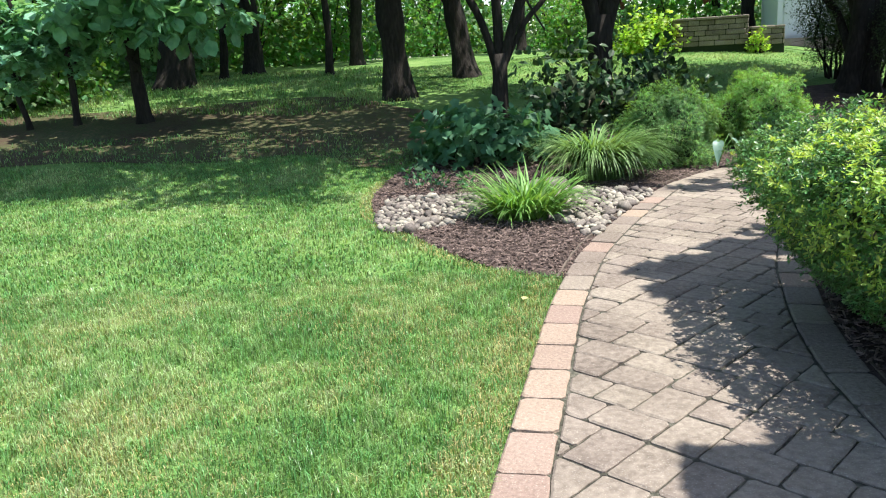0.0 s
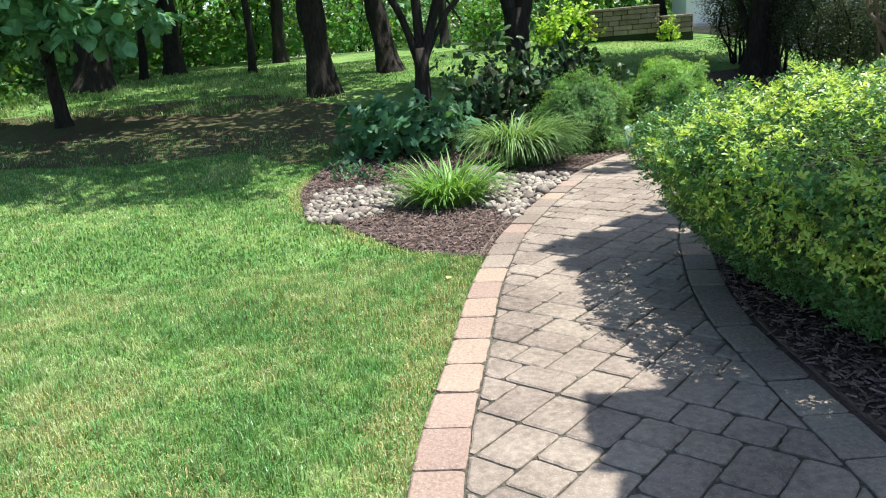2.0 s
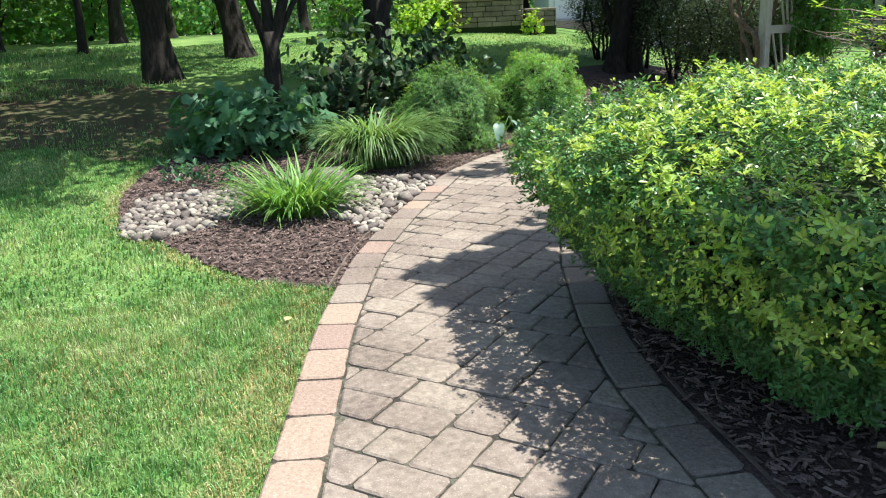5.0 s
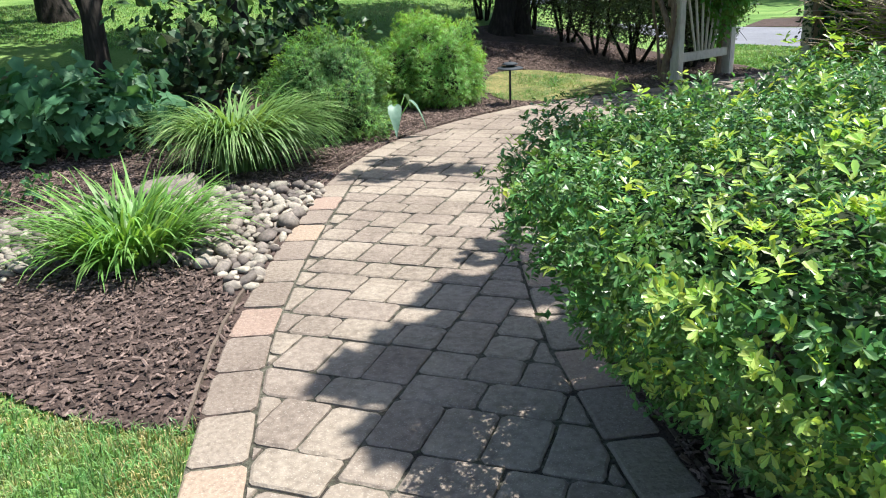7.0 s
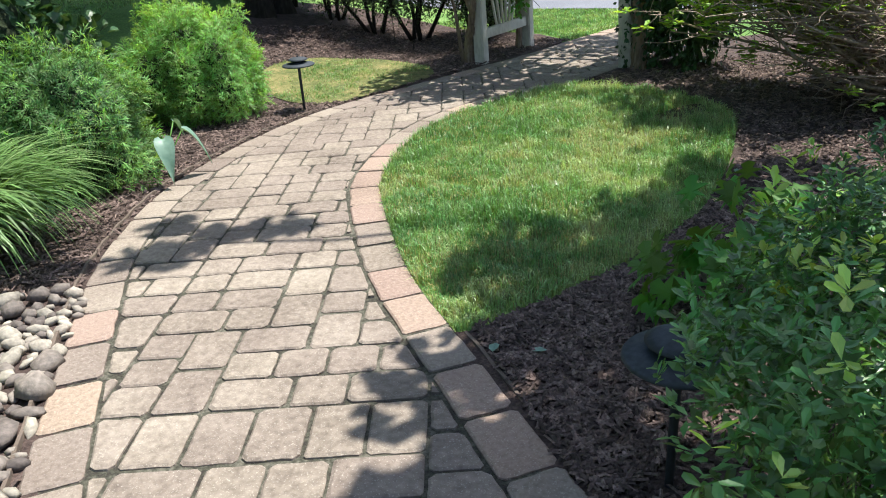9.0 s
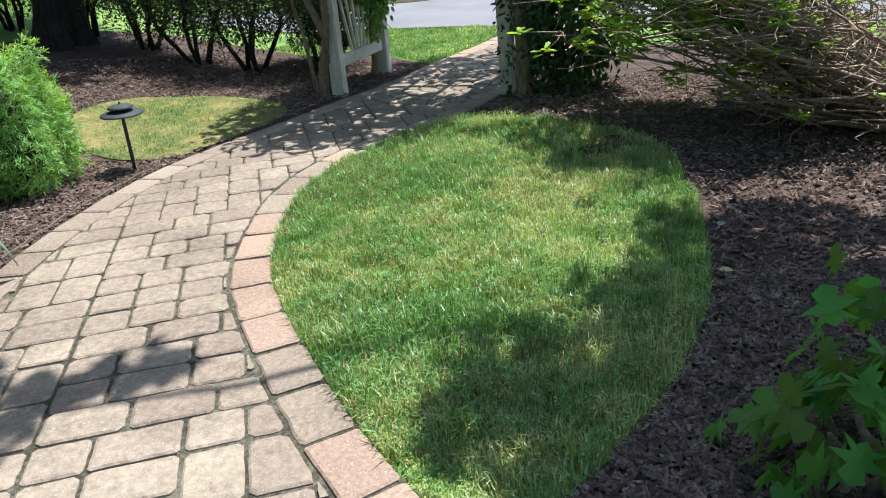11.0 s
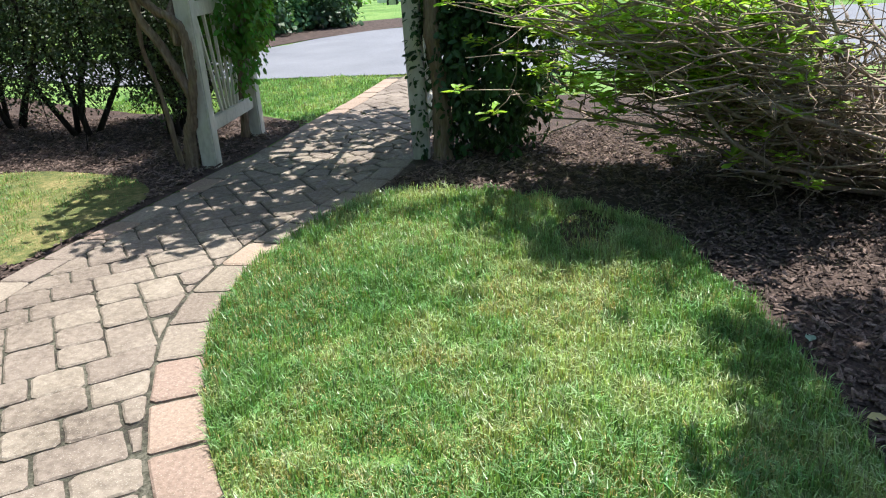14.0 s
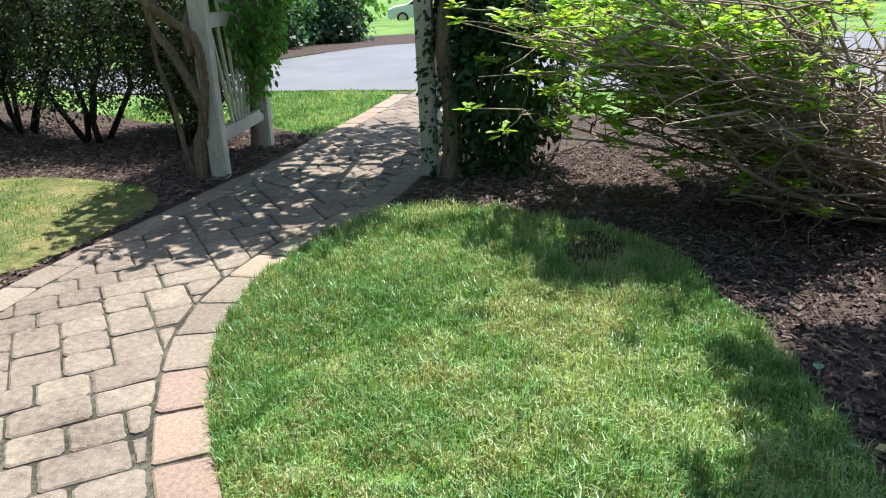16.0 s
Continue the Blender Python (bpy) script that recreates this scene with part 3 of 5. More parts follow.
    place = p[k] + nk * (rng.uniform(-0.5, 0.4, (len(k), 1)) * size) + unit(len(k)) * size * 0.12
    fr = fresh[k]
    deep = np.concatenate([-(z - top(g, dep)) > 0.045, inn > 0.04])[k] & ~fr
    outer = ~fr & ~deep
    leaf_mesh("foliage", place[outer], way[outer], up[outer], s[outer], OBOVATE, leaf_mat, ob, "", 0.92)
    leaf_mesh("inner_foliage", place[deep], way[deep], up[deep], s[deep] * 1.1, SLIM, leaf_mat, ob, "", 1.2)
    leaf_mesh("new_growth", place[fr] + nk[fr] * 0.03, way[fr], up[fr], s[fr] * 1.1, OBOVATE, tip_mat, ob, "pale yellow-green new leaves", 0.92)
    # solid dark core: the shade inside the hedge is put into its colour
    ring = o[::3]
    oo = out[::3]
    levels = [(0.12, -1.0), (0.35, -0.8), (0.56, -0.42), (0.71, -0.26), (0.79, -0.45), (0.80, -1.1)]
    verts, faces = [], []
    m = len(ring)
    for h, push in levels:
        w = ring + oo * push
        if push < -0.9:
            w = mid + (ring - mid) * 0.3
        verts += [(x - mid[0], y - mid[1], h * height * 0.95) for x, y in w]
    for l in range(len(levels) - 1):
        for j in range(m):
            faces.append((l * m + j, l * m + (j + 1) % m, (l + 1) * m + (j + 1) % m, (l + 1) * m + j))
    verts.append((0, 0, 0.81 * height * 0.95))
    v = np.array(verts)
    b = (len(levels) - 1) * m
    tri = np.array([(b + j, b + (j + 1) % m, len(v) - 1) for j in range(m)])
    solid("dark_core", v, [np.array(faces), tri], CORE, ob, True, "solid dark core standing in for the shaded inside")
    limbs = []
    for j in range(0, len(o), 9):
        foot = o[j] - out[j] * rng.uniform(0.85, 1.05) - mid
        head = o[j] - out[j] * rng.uniform(0.5, 0.6) - mid
        limbs.append(tube(wiggle((*foot, -0.02), (*head, height * rng.uniform(0.4, 0.6)), 6, 0.04, j), [0.011, 0.010, 0.009, 0.008, 0.007, 0.006, 0.004], 5))
    for limb in limbs:
        tube_mesh("stem", [limb], TWIG, ob)
    return ob


hedge("azalea_hedge", [(1.42, 1.99), (1.35, 2.38), (1.32, 2.82), (1.33, 3.29), (1.43, 3.74), (1.70, 4.04), (2.12, 4.15), (2.7, 4.18), (3.4, 4.13), (4.0, 3.85), (4.16, 2.77), (3.73, 2.08), (2.69, 1.73), (1.82, 1.70)], 1.03, "rounded azalea hedge with fresh yellow-green tips beside the walk", AZALEA, AZALEA_TIP, 31000, 0.023)
# Unseen shrub beside the hedge, added to darken the near bed.
mound("unseen_azalea_shrub", (2.35, 0.62), (0.72, 0.68, 0.95), "unseen dense azalea shrub added to shade the near bed", "shrub", AZALEA, 5000, 0.045, FOLD, AZALEA_TIP, 55)
mound("hydrangea", (3.26, 4.68), (0.26, 0.24, 0.40), "leafy young hydrangea behind the path light", "shrub", TREE_LEAF, 210, 0.095, LOBED, None, 5, wide=1.1, core=0.0, lump=0.5)
mound("cypress_shrub", (2.60, 8.68), (0.54, 0.52, 0.82), "feathery green threadleaf cypress shrub", "shrub", CYPRESS, 14000, 0.075, SPRAY, FAR_LEAF, 11, "cypress shrubs", lump=0.28, droop=0.35, core=0.76)
mound("cypress_shrub", (4.0, 9.58), (0.54, 0.52, 0.9), "bright feathery threadleaf cypress shrub beside the walk", "shrub", FAR_LEAF, 14000, 0.075, SPRAY, None, 23, "cypress shrubs", lump=0.28, droop=0.35, core=0.76)
mound("oakleaf_hydrangea", (0.55, 9.0), (0.72, 0.5, 0.58), "spreading hydrangea with large lobed bluish-green leaves", "shrub", BLUE_LEAF, 520, 0.20, LOBED, None, 31, core=0.5, lump=0.4, droop=0.25)
mound("dark_shrub", (1.85, 10.3), (0.7, 0.55, 1.0), "dark broad-leaved shrub round the tree trunk", "shrub", SHADE_LEAF, 700, 0.13, OVAL, None, 41, core=0.45, lump=0.6, wide=1.2)
mound("dark_shrub", (3.1, 10.9), (0.7, 0.6, 0.9), "dark broad-leaved shrub behind the cypress", "shrub", SHADE_LEAF, 700, 0.14, OVAL, None, 43, core=0.6, lump=0.4, wide=1.1)


def blades(name, centre, radius, length, count, width, mat, label, category, lean=(0, 0), start=(5, 35), end=(60, 115)):
    """A clump of long arching blades from one crown; each bends from its start angle to its end angle off the vertical."""
    c = at(*centre)
    ob = thing(name, c, label, category)
    segs = 8
    a = rng.random(count) * 2 * math.pi
    r0 = radius * np.sqrt(rng.random(count))
    spread = r0 / radius
    long = length * rng.uniform(0.6, 1.15, count)
    p = np.column_stack([r0 * np.cos(a), r0 * np.sin(a), np.zeros(count) - 0.01])
    a = a + rng.normal(0, 0.45, count)
    way = np.column_stack([np.cos(a) + lean[0], np.sin(a) + lean[1]])
    way /= np.linalg.norm(way, axis=1, keepdims=True) + 1e-6
    side = np.column_stack([-way[:, 1], way[:, 0], np.zeros(count)])
    t0 = np.radians(start[0] + (start[1] - start[0]) * np.clip(spread + rng.normal(0, 0.15, count), 0, 1.2))
    t1 = np.radians(rng.uniform(end[0], end[1], count))
    vs = []
    for i in range(segs + 1):
        u = i / segs
        w = width * (1 - 0.93 * u ** 2.4) * 0.5
        vs += [p - side * w, p + side * w]
        t = t0 + (t1 - t0) * (u + 0.06) ** 1.25
        step = (long / segs)[:, None]
        p = p + np.column_stack([way * np.sin(t)[:, None], np.cos(t)]) * step
        p[:, 2] = np.maximum(p[:, 2], 0.015)
    v = np.stack(vs, 1).reshape(-1, 3)
    k = 2 * (segs + 1)
    f = np.array([(2 * i, 2 * i + 1, 2 * i + 3, 2 * i + 2) for i in range(segs)])
    f = (f[None] + (np.arange(count) * k)[:, None, None]).reshape(-1, 4)
    tagged(solid("blade_clump", v, f, mat, ob), kind="stuff")
    return ob


blades("lily_clump", (0.70, 6.2), 0.24, 0.53, 620, 0.019, LILY, "bright green strap-leaved clump at the edge of the stones", "plant", start=(0, 34), end=(62, 140))
blades("arching_grass", (1.66, 7.88), 0.22, 0.86, 1150, 0.019, RUSH, "mound of pale green arching ornamental grass", "ornamental grass", lean=(0.42, -0.3), start=(0, 14), end=(100, 170))


def hosta():
    ob = thing("hosta", (2.98, 8.16, 0.012), "small hosta with a few pale waxy leaves", "plant")
    for yaw, length, rise_by in ((250, 0.27, 0.28), (330, 0.25, 0.29), (20, 0.12, 0.33)):
        a = radians(yaw)
        d = Vector((math.cos(a), math.sin(a), 0))
        tip = d * 0.13 + Vector((0, 0, rise_by))
        stalk = tube_mesh("stalk", [tube([Vector((0, 0, -0.01)), d * 0.05 + Vector((0, 0, rise_by * 0.6)), tip], [0.006, 0.005, 0.004], 6)], LILY, ob)
        rows, cols = 9, 5
        v, f = [], []
        s = d.cross(Vector((0, 0, 1)))
        for i in range(rows):
            u = i / (rows - 1)
            w = 0.21 * length * math.sin(math.pi * min(1, 0.06 + u * 0.94) ** 0.75)
            for j in range(cols):
                q = j / (cols - 1) * 2 - 1
                v.append(tip + d * (u * length * 0.55) + Vector((0, 0, -0.95 * length * u * u + 0.02 * (q * q))) + s * q * w)
        for i in range(rows - 1):
            for j in range(cols - 1):
                k = i * cols + j
                f.append((k, k + 1, k + cols + 1, k + cols))
        solid("leaf", np.array([tuple(x) for x in v]), np.array(f), HOSTA, ob, True)


hosta()
for n, (x, y) in enumerate(((-0.05, 7.75), (0.3, 7.72), (-0.25, 7.95))):
    mound("seedling", (x, y), (0.14, 0.12, 0.2), "small leafy seedling in the mulch", "plant", BLUE_LEAF, 70, 0.06, OVAL, None, 50 + n, "seedlings", core=0)


# ---- path lights ----
def path_light(x, y, turn):
    ob = thing("path_light", (x, y, 0.0), "dark metal tiered path light on a thin stake", "path light", "path lights")
    ob.rotation_euler = (radians(1.5), radians(-1), turn)

    def lathe(name, profile, label=""):
        bm = bmesh.new()
        n = 32
        rings = [[bm.verts.new((r * math.cos(2 * math.pi * k / n), r * math.sin(2 * math.pi * k / n), z)) for k in range(n)] for r, z in profile]
        for a, b in zip(rings, rings[1:]):
            for k in range(n):
                bm.faces.new((a[k], a[(k + 1) % n], b[(k + 1) % n], b[k]))
        bm.faces.new(rings[0])
        bm.faces.new(rings[-1])
        return part(name, bm, LAMP, ob, label, True)
    lathe("stake", [(0.011, -0.08), (0.011, 0.36), (0.016, 0.37), (0.016, 0.385)])
    lathe("shade", [(0.018, 0.38), (0.128, 0.372), (0.131, 0.376), (0.126, 0.384), (0.07, 0.396), (0.045, 0.40)], "wide flat lower disc")
    lathe("collar", [(0.040, 0.40), (0.038, 0.416), (0.05, 0.42)])
    lathe("cap", [(0.05, 0.418), (0.078, 0.416), (0.08, 0.42), (0.06, 0.432), (0.02, 0.440), (0.008, 0.441)], "smaller upper disc")
    lathe("finial", [(0.007, 0.440), (0.007, 0.452), (0.003, 0.455)])


path_light(4.59, 8.965, 0.3)
path_light(2.40, 4.42, 1.2)


# ---- arbor ----
def box(name, lo, hi, mat, parent, bevel=0.006, m=None, label=""):
    bm = bmesh.new()
    bmesh.ops.create_cube(bm, size=1)
    for v in bm.verts:
        v.co = Vector([(lo[i] + hi[i]) / 2 + v.co[i] * (hi[i] - lo[i]) for i in range(3)])
    bmesh.ops.bevel(bm, geom=bm.edges[:], offset=bevel, segments=2, affect="EDGES")
    if m is not None:
        bmesh.ops.transform(bm, matrix=m, verts=bm.verts)
    return part(name, bm, mat, parent, label)


def arbor():
    # local x runs through the arbor, local y across it
    ob = thing("arbor", (6.745, 8.945, 0), "weathered white wooden garden arbor with fan trellis sides", "arbor")
    ob.rotation_euler = (0, 0, math.atan2(0.21, 0.995))
    deep, wide, tall, h = 1.0, -1.485, 2.2, 0.055
    for y in (0, wide):
        for x in (0, deep):
            box("post", (x - h, y - h, -0.05), (x + h, y + h, tall), PAINT, ob, 0.01)
        for z in (0.285, 1.06, 1.95):
            box("rail", (h + 0.002, y - 0.025, z - 0.048), (deep - h - 0.002, y + 0.025, z + 0.048), PAINT, ob)
        for k in range(6):
            u = (k - 2.5) / 2.5
            for lo, hi, fan in ((0.334, 1.011, (0.45, 1.0)), (1.109, 1.901, (0.45, 1.0))):
                a, b = deep / 2 + u * 0.36 * fan[0], deep / 2 + u * 0.36 * fan[1]
                bm = bmesh.new()
                v = [bm.verts.new((x + dx, y + dy, z)) for x, z in ((a, lo), (b, hi)) for dx, dy in ((-0.012, -0.009), (0.012, -0.009), (0.012, 0.009), (-0.012, 0.009))]
                for q in ((0, 1, 2, 3), (4, 5, 6, 7), (0, 1, 5, 4), (1, 2, 6, 5), (2, 3, 7, 6), (3, 0, 4, 7)):
                    bm.faces.new([v[i] for i in q])
                part("slat", bm, PAINT, ob)
    # Beams and rafters are unseen, added for the shade they cast.
    for x in (-0.06, deep + 0.06):
        box("beam", (x - 0.02, wide - 0.3, tall), (x + 0.02, 0.3, tall + 0.14), PAINT, ob)
    for k in range(6):
        y = wide - 0.15 + k * (-wide + 0.3) / 5
        box("rafter", (-0.3, y - 0.02, tall + 0.143), (deep + 0.3, y + 0.02, tall + 0.23), PAINT, ob)


arbor()


def vine(name, label, trunks, clouds, mat, seed):
    ob = thing(name, (*trunks[0][0][0][:2], 0), label, "vine")
    o = np.array((*trunks[0][0][0][:2], 0))
    for pts, radii in trunks:
        line = smooth3(pts)
        r = np.interp(np.linspace(0, 1, len(line)), np.linspace(0, 1, len(radii)), radii)
        tube_mesh("stem", [tube(line - o + np.cumsum(rng.normal(0, 0.0025, line.shape), axis=0), r * rng.uniform(0.85, 1.18, len(r)), 11, 0.5)], VINE_BARK, ob, "grey shaggy stem")
    for centre, radii, count, leaf_size in clouds:
        d = unit(count)
        p = d * (lumpy(d, seed, 0.35, 2.5) * rng.uniform(0.45, 1.0, count) ** 0.5)[:, None] * np.array(radii) + np.array(centre) - o
        p[:, 2] = np.maximum(p[:, 2], 0.05)
        way = d * 0.4 + unit(count) * 0.7 + np.array((0, 0, -0.6))
        leaf_mesh("foliage", p, way, d + unit(count) * 0.6 + np.array((0, 0, 0.4)), leaf_size * rng.uniform(0.6, 1.3, count), OVAL, mat, ob, "", 1.1)
    return ob


def smooth3(points, n=8):
    p = np.array(points, dtype=float)
    p = np.vstack([2 * p[0] - p[1], p, 2 * p[-1] - p[-2]])
    out = []
    for i in range(1, len(p) - 2):
        a, b, c, d = p[i - 1:i + 3]
        for u in np.linspace(0, 1, n, endpoint=False):
            out.append(0.5 * (2 * b + (c - a) * u + (2 * a - 5 * b + 4 * c - d) * u * u + (3 * b - a - 3 * c + d) * u ** 3))
    out.append(p[-2])
    return np.array(out)


vine("wisteria_vine", "old twisted vine climbing the arbor with hanging leaves", [
    ([(6.70, 9.08, -0.03), (6.68, 9.04, 0.18), (6.66, 8.975, 0.36), (6.635, 8.91, 0.56), (6.64, 8.885, 0.77), (6.63, 8.91, 0.94), (6.62, 8.98, 1.02), (6.60, 9.08, 1.1), (6.5, 9.25, 1.4), (6.6, 9.2, 2.2)], [0.05, 0.038, 0.033, 0.031, 0.03, 0.028, 0.027, 0.026, 0.024, 0.02]),
    ([(6.65, 8.95, 0.5), (6.645, 9.03, 0.72), (6.65, 9.1, 0.88), (6.62, 9.19, 1.07), (6.58, 9.3, 1.6)], [0.03, 0.03, 0.028, 0.025, 0.02]),
    ([(6.72, 9.18, -0.03), (6.70, 9.22, 0.5), (6.66, 9.26, 0.9), (6.66, 9.16, 1.3), (6.8, 9.05, 1.6), (7.0, 9.05, 1.9), (7.2, 9.0, 2.3)], [0.018, 0.016, 0.015, 0.014, 0.013, 0.012, 0.010]),
    ([(6.64, 8.97, 0.85), (6.72, 9.03, 1.05), (6.95, 9.06, 1.25), (7.1, 9.1, 1.6), (7.3, 9.1, 2.2)], [0.028, 0.025, 0.02, 0.018, 0.014]),
    ([(7.62, 9.2, -0.03), (7.6, 9.16, 0.5), (7.66, 9.1, 1.0), (7.6, 9.1, 1.5), (7.7, 9.1, 2.2)], [0.035, 0.033, 0.03, 0.026, 0.02]),
# Leaf clouds at 2.5 m are unseen, arranged to shade the walk around one gap.
], [((7.52, 9.06, 1.2), (0.36, 0.28, 0.66), 3800, 0.058), ((7.25, 9.1, 2.1), (0.5, 0.35, 0.4), 1200, 0.06), ((7.0, 8.1, 2.5), (0.72, 1.0, 0.28), 1500, 0.15),
    ((8.9, 8.1, 2.5), (0.6, 0.95, 0.25), 1100, 0.15), ((7.95, 8.9, 2.5), (0.6, 0.45, 0.25), 950, 0.15), ((7.95, 7.1, 2.5), (0.6, 0.4, 0.25), 800, 0.15),
    ((6.5, 8.35, 2.5), (0.45, 0.65, 0.22), 380, 0.13), ((7.5, 8.5, 2.5), (0.5, 0.36, 0.22), 260, 0.13), ((7.45, 7.42, 2.5), (0.5, 0.32, 0.22), 260, 0.13)], TREE_LEAF, 3)
vine("climbing_vine", "dense dark climbing vine covering the arbor post", [
    ([(6.98, 7.33, -0.03), (7.0, 7.31, 0.4), (6.97, 7.34, 0.9), (7.01, 7.31, 1.4), (6.97, 7.36, 2.2)], [0.06, 0.052, 0.05, 0.046, 0.036]),
    ([(7.02, 7.33, -0.03), (6.98, 7.32, 0.5), (7.05, 7.34, 1.0), (6.97, 7.32, 1.6), (7.02, 7.4, 2.2)], [0.04, 0.036, 0.034, 0.03, 0.024]),
], [((7.25, 7.0, 0.66), (0.38, 0.45, 0.64), 4800, 0.06), ((7.32, 7.12, 1.4), (0.38, 0.42, 0.75), 4200, 0.06), ((6.95, 7.44, 0.6), (0.07, 0.06, 0.6), 130, 0.045),
    ((7.05, 7.25, 0.7), (0.16, 0.16, 0.8), 1000, 0.05)], SHADE_LEAF, 9)


# ---- twiggy azalea by the arbor ----
def twiggy_shrub():
    ob = thing("deciduous_azalea", (6.78, 4.48, 0), "large open azalea with grey twigs and bright backlit leaves", "shrub")
    ends, limbs = [], []
    for i in range(80):
        sweep, low = i >= 28, i >= 74
        a = radians(rng.uniform(88, 205) if low else rng.uniform(76, 140)) if sweep else rng.random() * 2 * math.pi
        foot = Vector((0.35 * math.cos(a + 0.8), 0.35 * math.sin(a + 0.8), -0.03))
        reach = rng.uniform(0.5, 1.2) if low else rng.uniform(1.0, 2.4) if sweep else rng.uniform(0.6, 1.3)
        if sweep and not low:
            reach = min(reach, 1.15 / max(0.2, -math.cos(a)))
        head = Vector((reach * math.cos(a), reach * math.sin(a), rng.uniform(0.25, 1.05) if low else rng.uniform(0.5, 1.3) if sweep else rng.uniform(0.75, 1.45)))
        line = wiggle(foot, head, 8, 0.30, i * 3.1)
        thick = rng.uniform(0.010, 0.021)
        tube_mesh("branch", [tube(line, np.linspace(thick, 0.006, 9), 6)], TWIG, ob)
        for j in range(2, 9):
            for _ in range(1 if low else 2):
                p = line[j]
                w = Vector(rng.normal(size=3))
                w.z = abs(w.z) * 0.3
                e = p + (w.normalized() * 0.8 + Vector((math.cos(a), math.sin(a), 0.1)) * 0.4) * rng.uniform(0.2, 0.55)
                mid = wiggle(p, e, 4, 0.16, i + j + _ * 9.1)
                limbs.append(tube(mid, [0.0055, 0.0048, 0.004, 0.003, 0.002], 4))
                if not low or rng.random() < 0.12:
                    ends.append(e)
                for q in (1, 2):
                    e2 = mid[q] + Vector(rng.normal(size=3)) * 0.11 + Vector((0, 0, 0.04))
                    limbs.append(tube(wiggle(mid[q], e2, 2, 0.06, j + q * 3.3), [0.003, 0.0025, 0.0018], 3))
                    ends.append(e2)
    tagged(tube_mesh("twig_growth", limbs, TWIG, ob, "fine grey twigs"), kind="stuff")
    e = np.array([tuple(v) for v in ends])
    # leaves sit on the sunny top and on the side towards the arbor, and thin out below
    far = np.hypot(e[:, 0], e[:, 1])
    want = 0.05 + 1.0 * np.clip((e[:, 1] - 0.6) / 0.6, 0, 1) * np.clip((e[:, 2] - 0.4) / 0.4, 0.08, 1) + 0.6 * np.clip((e[:, 2] - 0.85) / 0.25, 0, 1) * np.clip((e[:, 1] + 0.2) / 0.6, 0.15, 1)
    want *= np.clip((far - 0.35) / 0.5, 0.15, 1) * np.clip((e[:, 0] + 1.1) / 0.3, 0.06, 1)
    tips = e[(rng.random(len(e)) < want) & (e[:, 2] > 0.2) & (e[:, 1] < 2.6)]
    k = np.repeat(np.arange(len(tips)), 14)
    a = rng.random(len(k)) * 2 * math.pi
    way = np.column_stack([np.cos(a), np.sin(a), rng.uniform(-0.25, 0.45, len(k))])
    leaf_mesh("foliage", tips[k] + unit(len(k)) * 0.02, way, np.tile((0, 0, 1.0), (len(k), 1)) + unit(len(k)) * 0.35, 0.07 * rng.uniform(0.6, 1.3, len(k)), OBOVATE, YELLOW_LEAF, ob, "", 0.95)


twiggy_shrub()


# ---- tall hedge behind the small lawn ----
def leggy_shrub(x, y, height, radius, seed):
    ob = thing("tall_shrub", at(x, y), "tall dark leggy shrub in the hedge row", "shrub", "tall hedge row")
    limbs, cloud = [], []
    for i in range(5):
        a = 2 * math.pi * i / 5 + seed
        head = Vector((radius * 0.8 * math.cos(a), radius * 0.8 * math.sin(a), height * rng.uniform(0.6, 0.95)))
        line = wiggle((0.08 * math.cos(a), 0.08 * math.sin(a), -0.03), head, 7, 0.14, seed + i)
        tube_mesh("stem", [tube(line, np.linspace(0.028, 0.008, 8), 6)], BARK, ob)
        for j in range(2, 8):
            for _ in range(6):
                w = Vector(rng.normal(size=3)) * 0.22
                limbs.append(tube([line[j], line[j] + w], [0.006, 0.003], 4))
    tagged(tube_mesh("twig_growth", limbs, BARK, ob), kind="stuff")
    n = 15000
    d = unit(n)
    p = d * (lumpy(d, seed, 0.3, 2.4) * rng.random(n) ** 0.4)[:, None] * np.array((radius, radius, height * 0.48)) + np.array((0, 0, height * 0.56))
    leaf_mesh("foliage", p, d * 0.5 + unit(n), d + unit(n) * 0.6 + np.array((0, 0, 0.5)), 0.036 * rng.uniform(0.6, 1.3, n), SLIM, HEDGE_LEAF, ob, "", 1.4)
    return ob


for n, (x, y, h, r) in enumerate(((7.75, 9.9, 1.85, 0.6), (7.7, 10.85, 1.95, 0.68), (7.75, 11.7, 1.9, 0.68), (7.8, 12.6, 1.95, 0.7), (7.7, 13.5, 2.0, 0.7), (7.2, 14.2, 2.0, 0.7), (8.4, 10.3, 1.8, 0.6))):
    leggy_shrub(x, y, h, r, 3.3 * n + 1)


# ---- trees ----
def crown_mesh(name, parent, centre, radii, clumps, per, size, mat, seed, shape=SLIM, wide=1.9):
    d = unit(clumps)
    c = d * (rng.random(clumps) ** 0.45)[:, None] * np.array(radii) + np.array(centre)
    k = np.repeat(np.arange(clumps), per)
    out = unit(len(k))
    clump = np.mean(radii) * rng.uniform(0.12, 0.30, clumps)
    p = c[k] + out * (clump[k] * rng.random(len(k)) ** 0.5)[:, None] * np.array((1, 1, 0.6))
    way = out * 0.6 + unit(len(k)) * 0.7 + np.array((0, 0, -0.3))
    return leaf_mesh(name, p, way, unit(len(k)) * 0.7 + np.array((0, 0, 1.0)), size * rng.uniform(0.6, 1.3, len(k)), shape, mat, parent, "", wide)


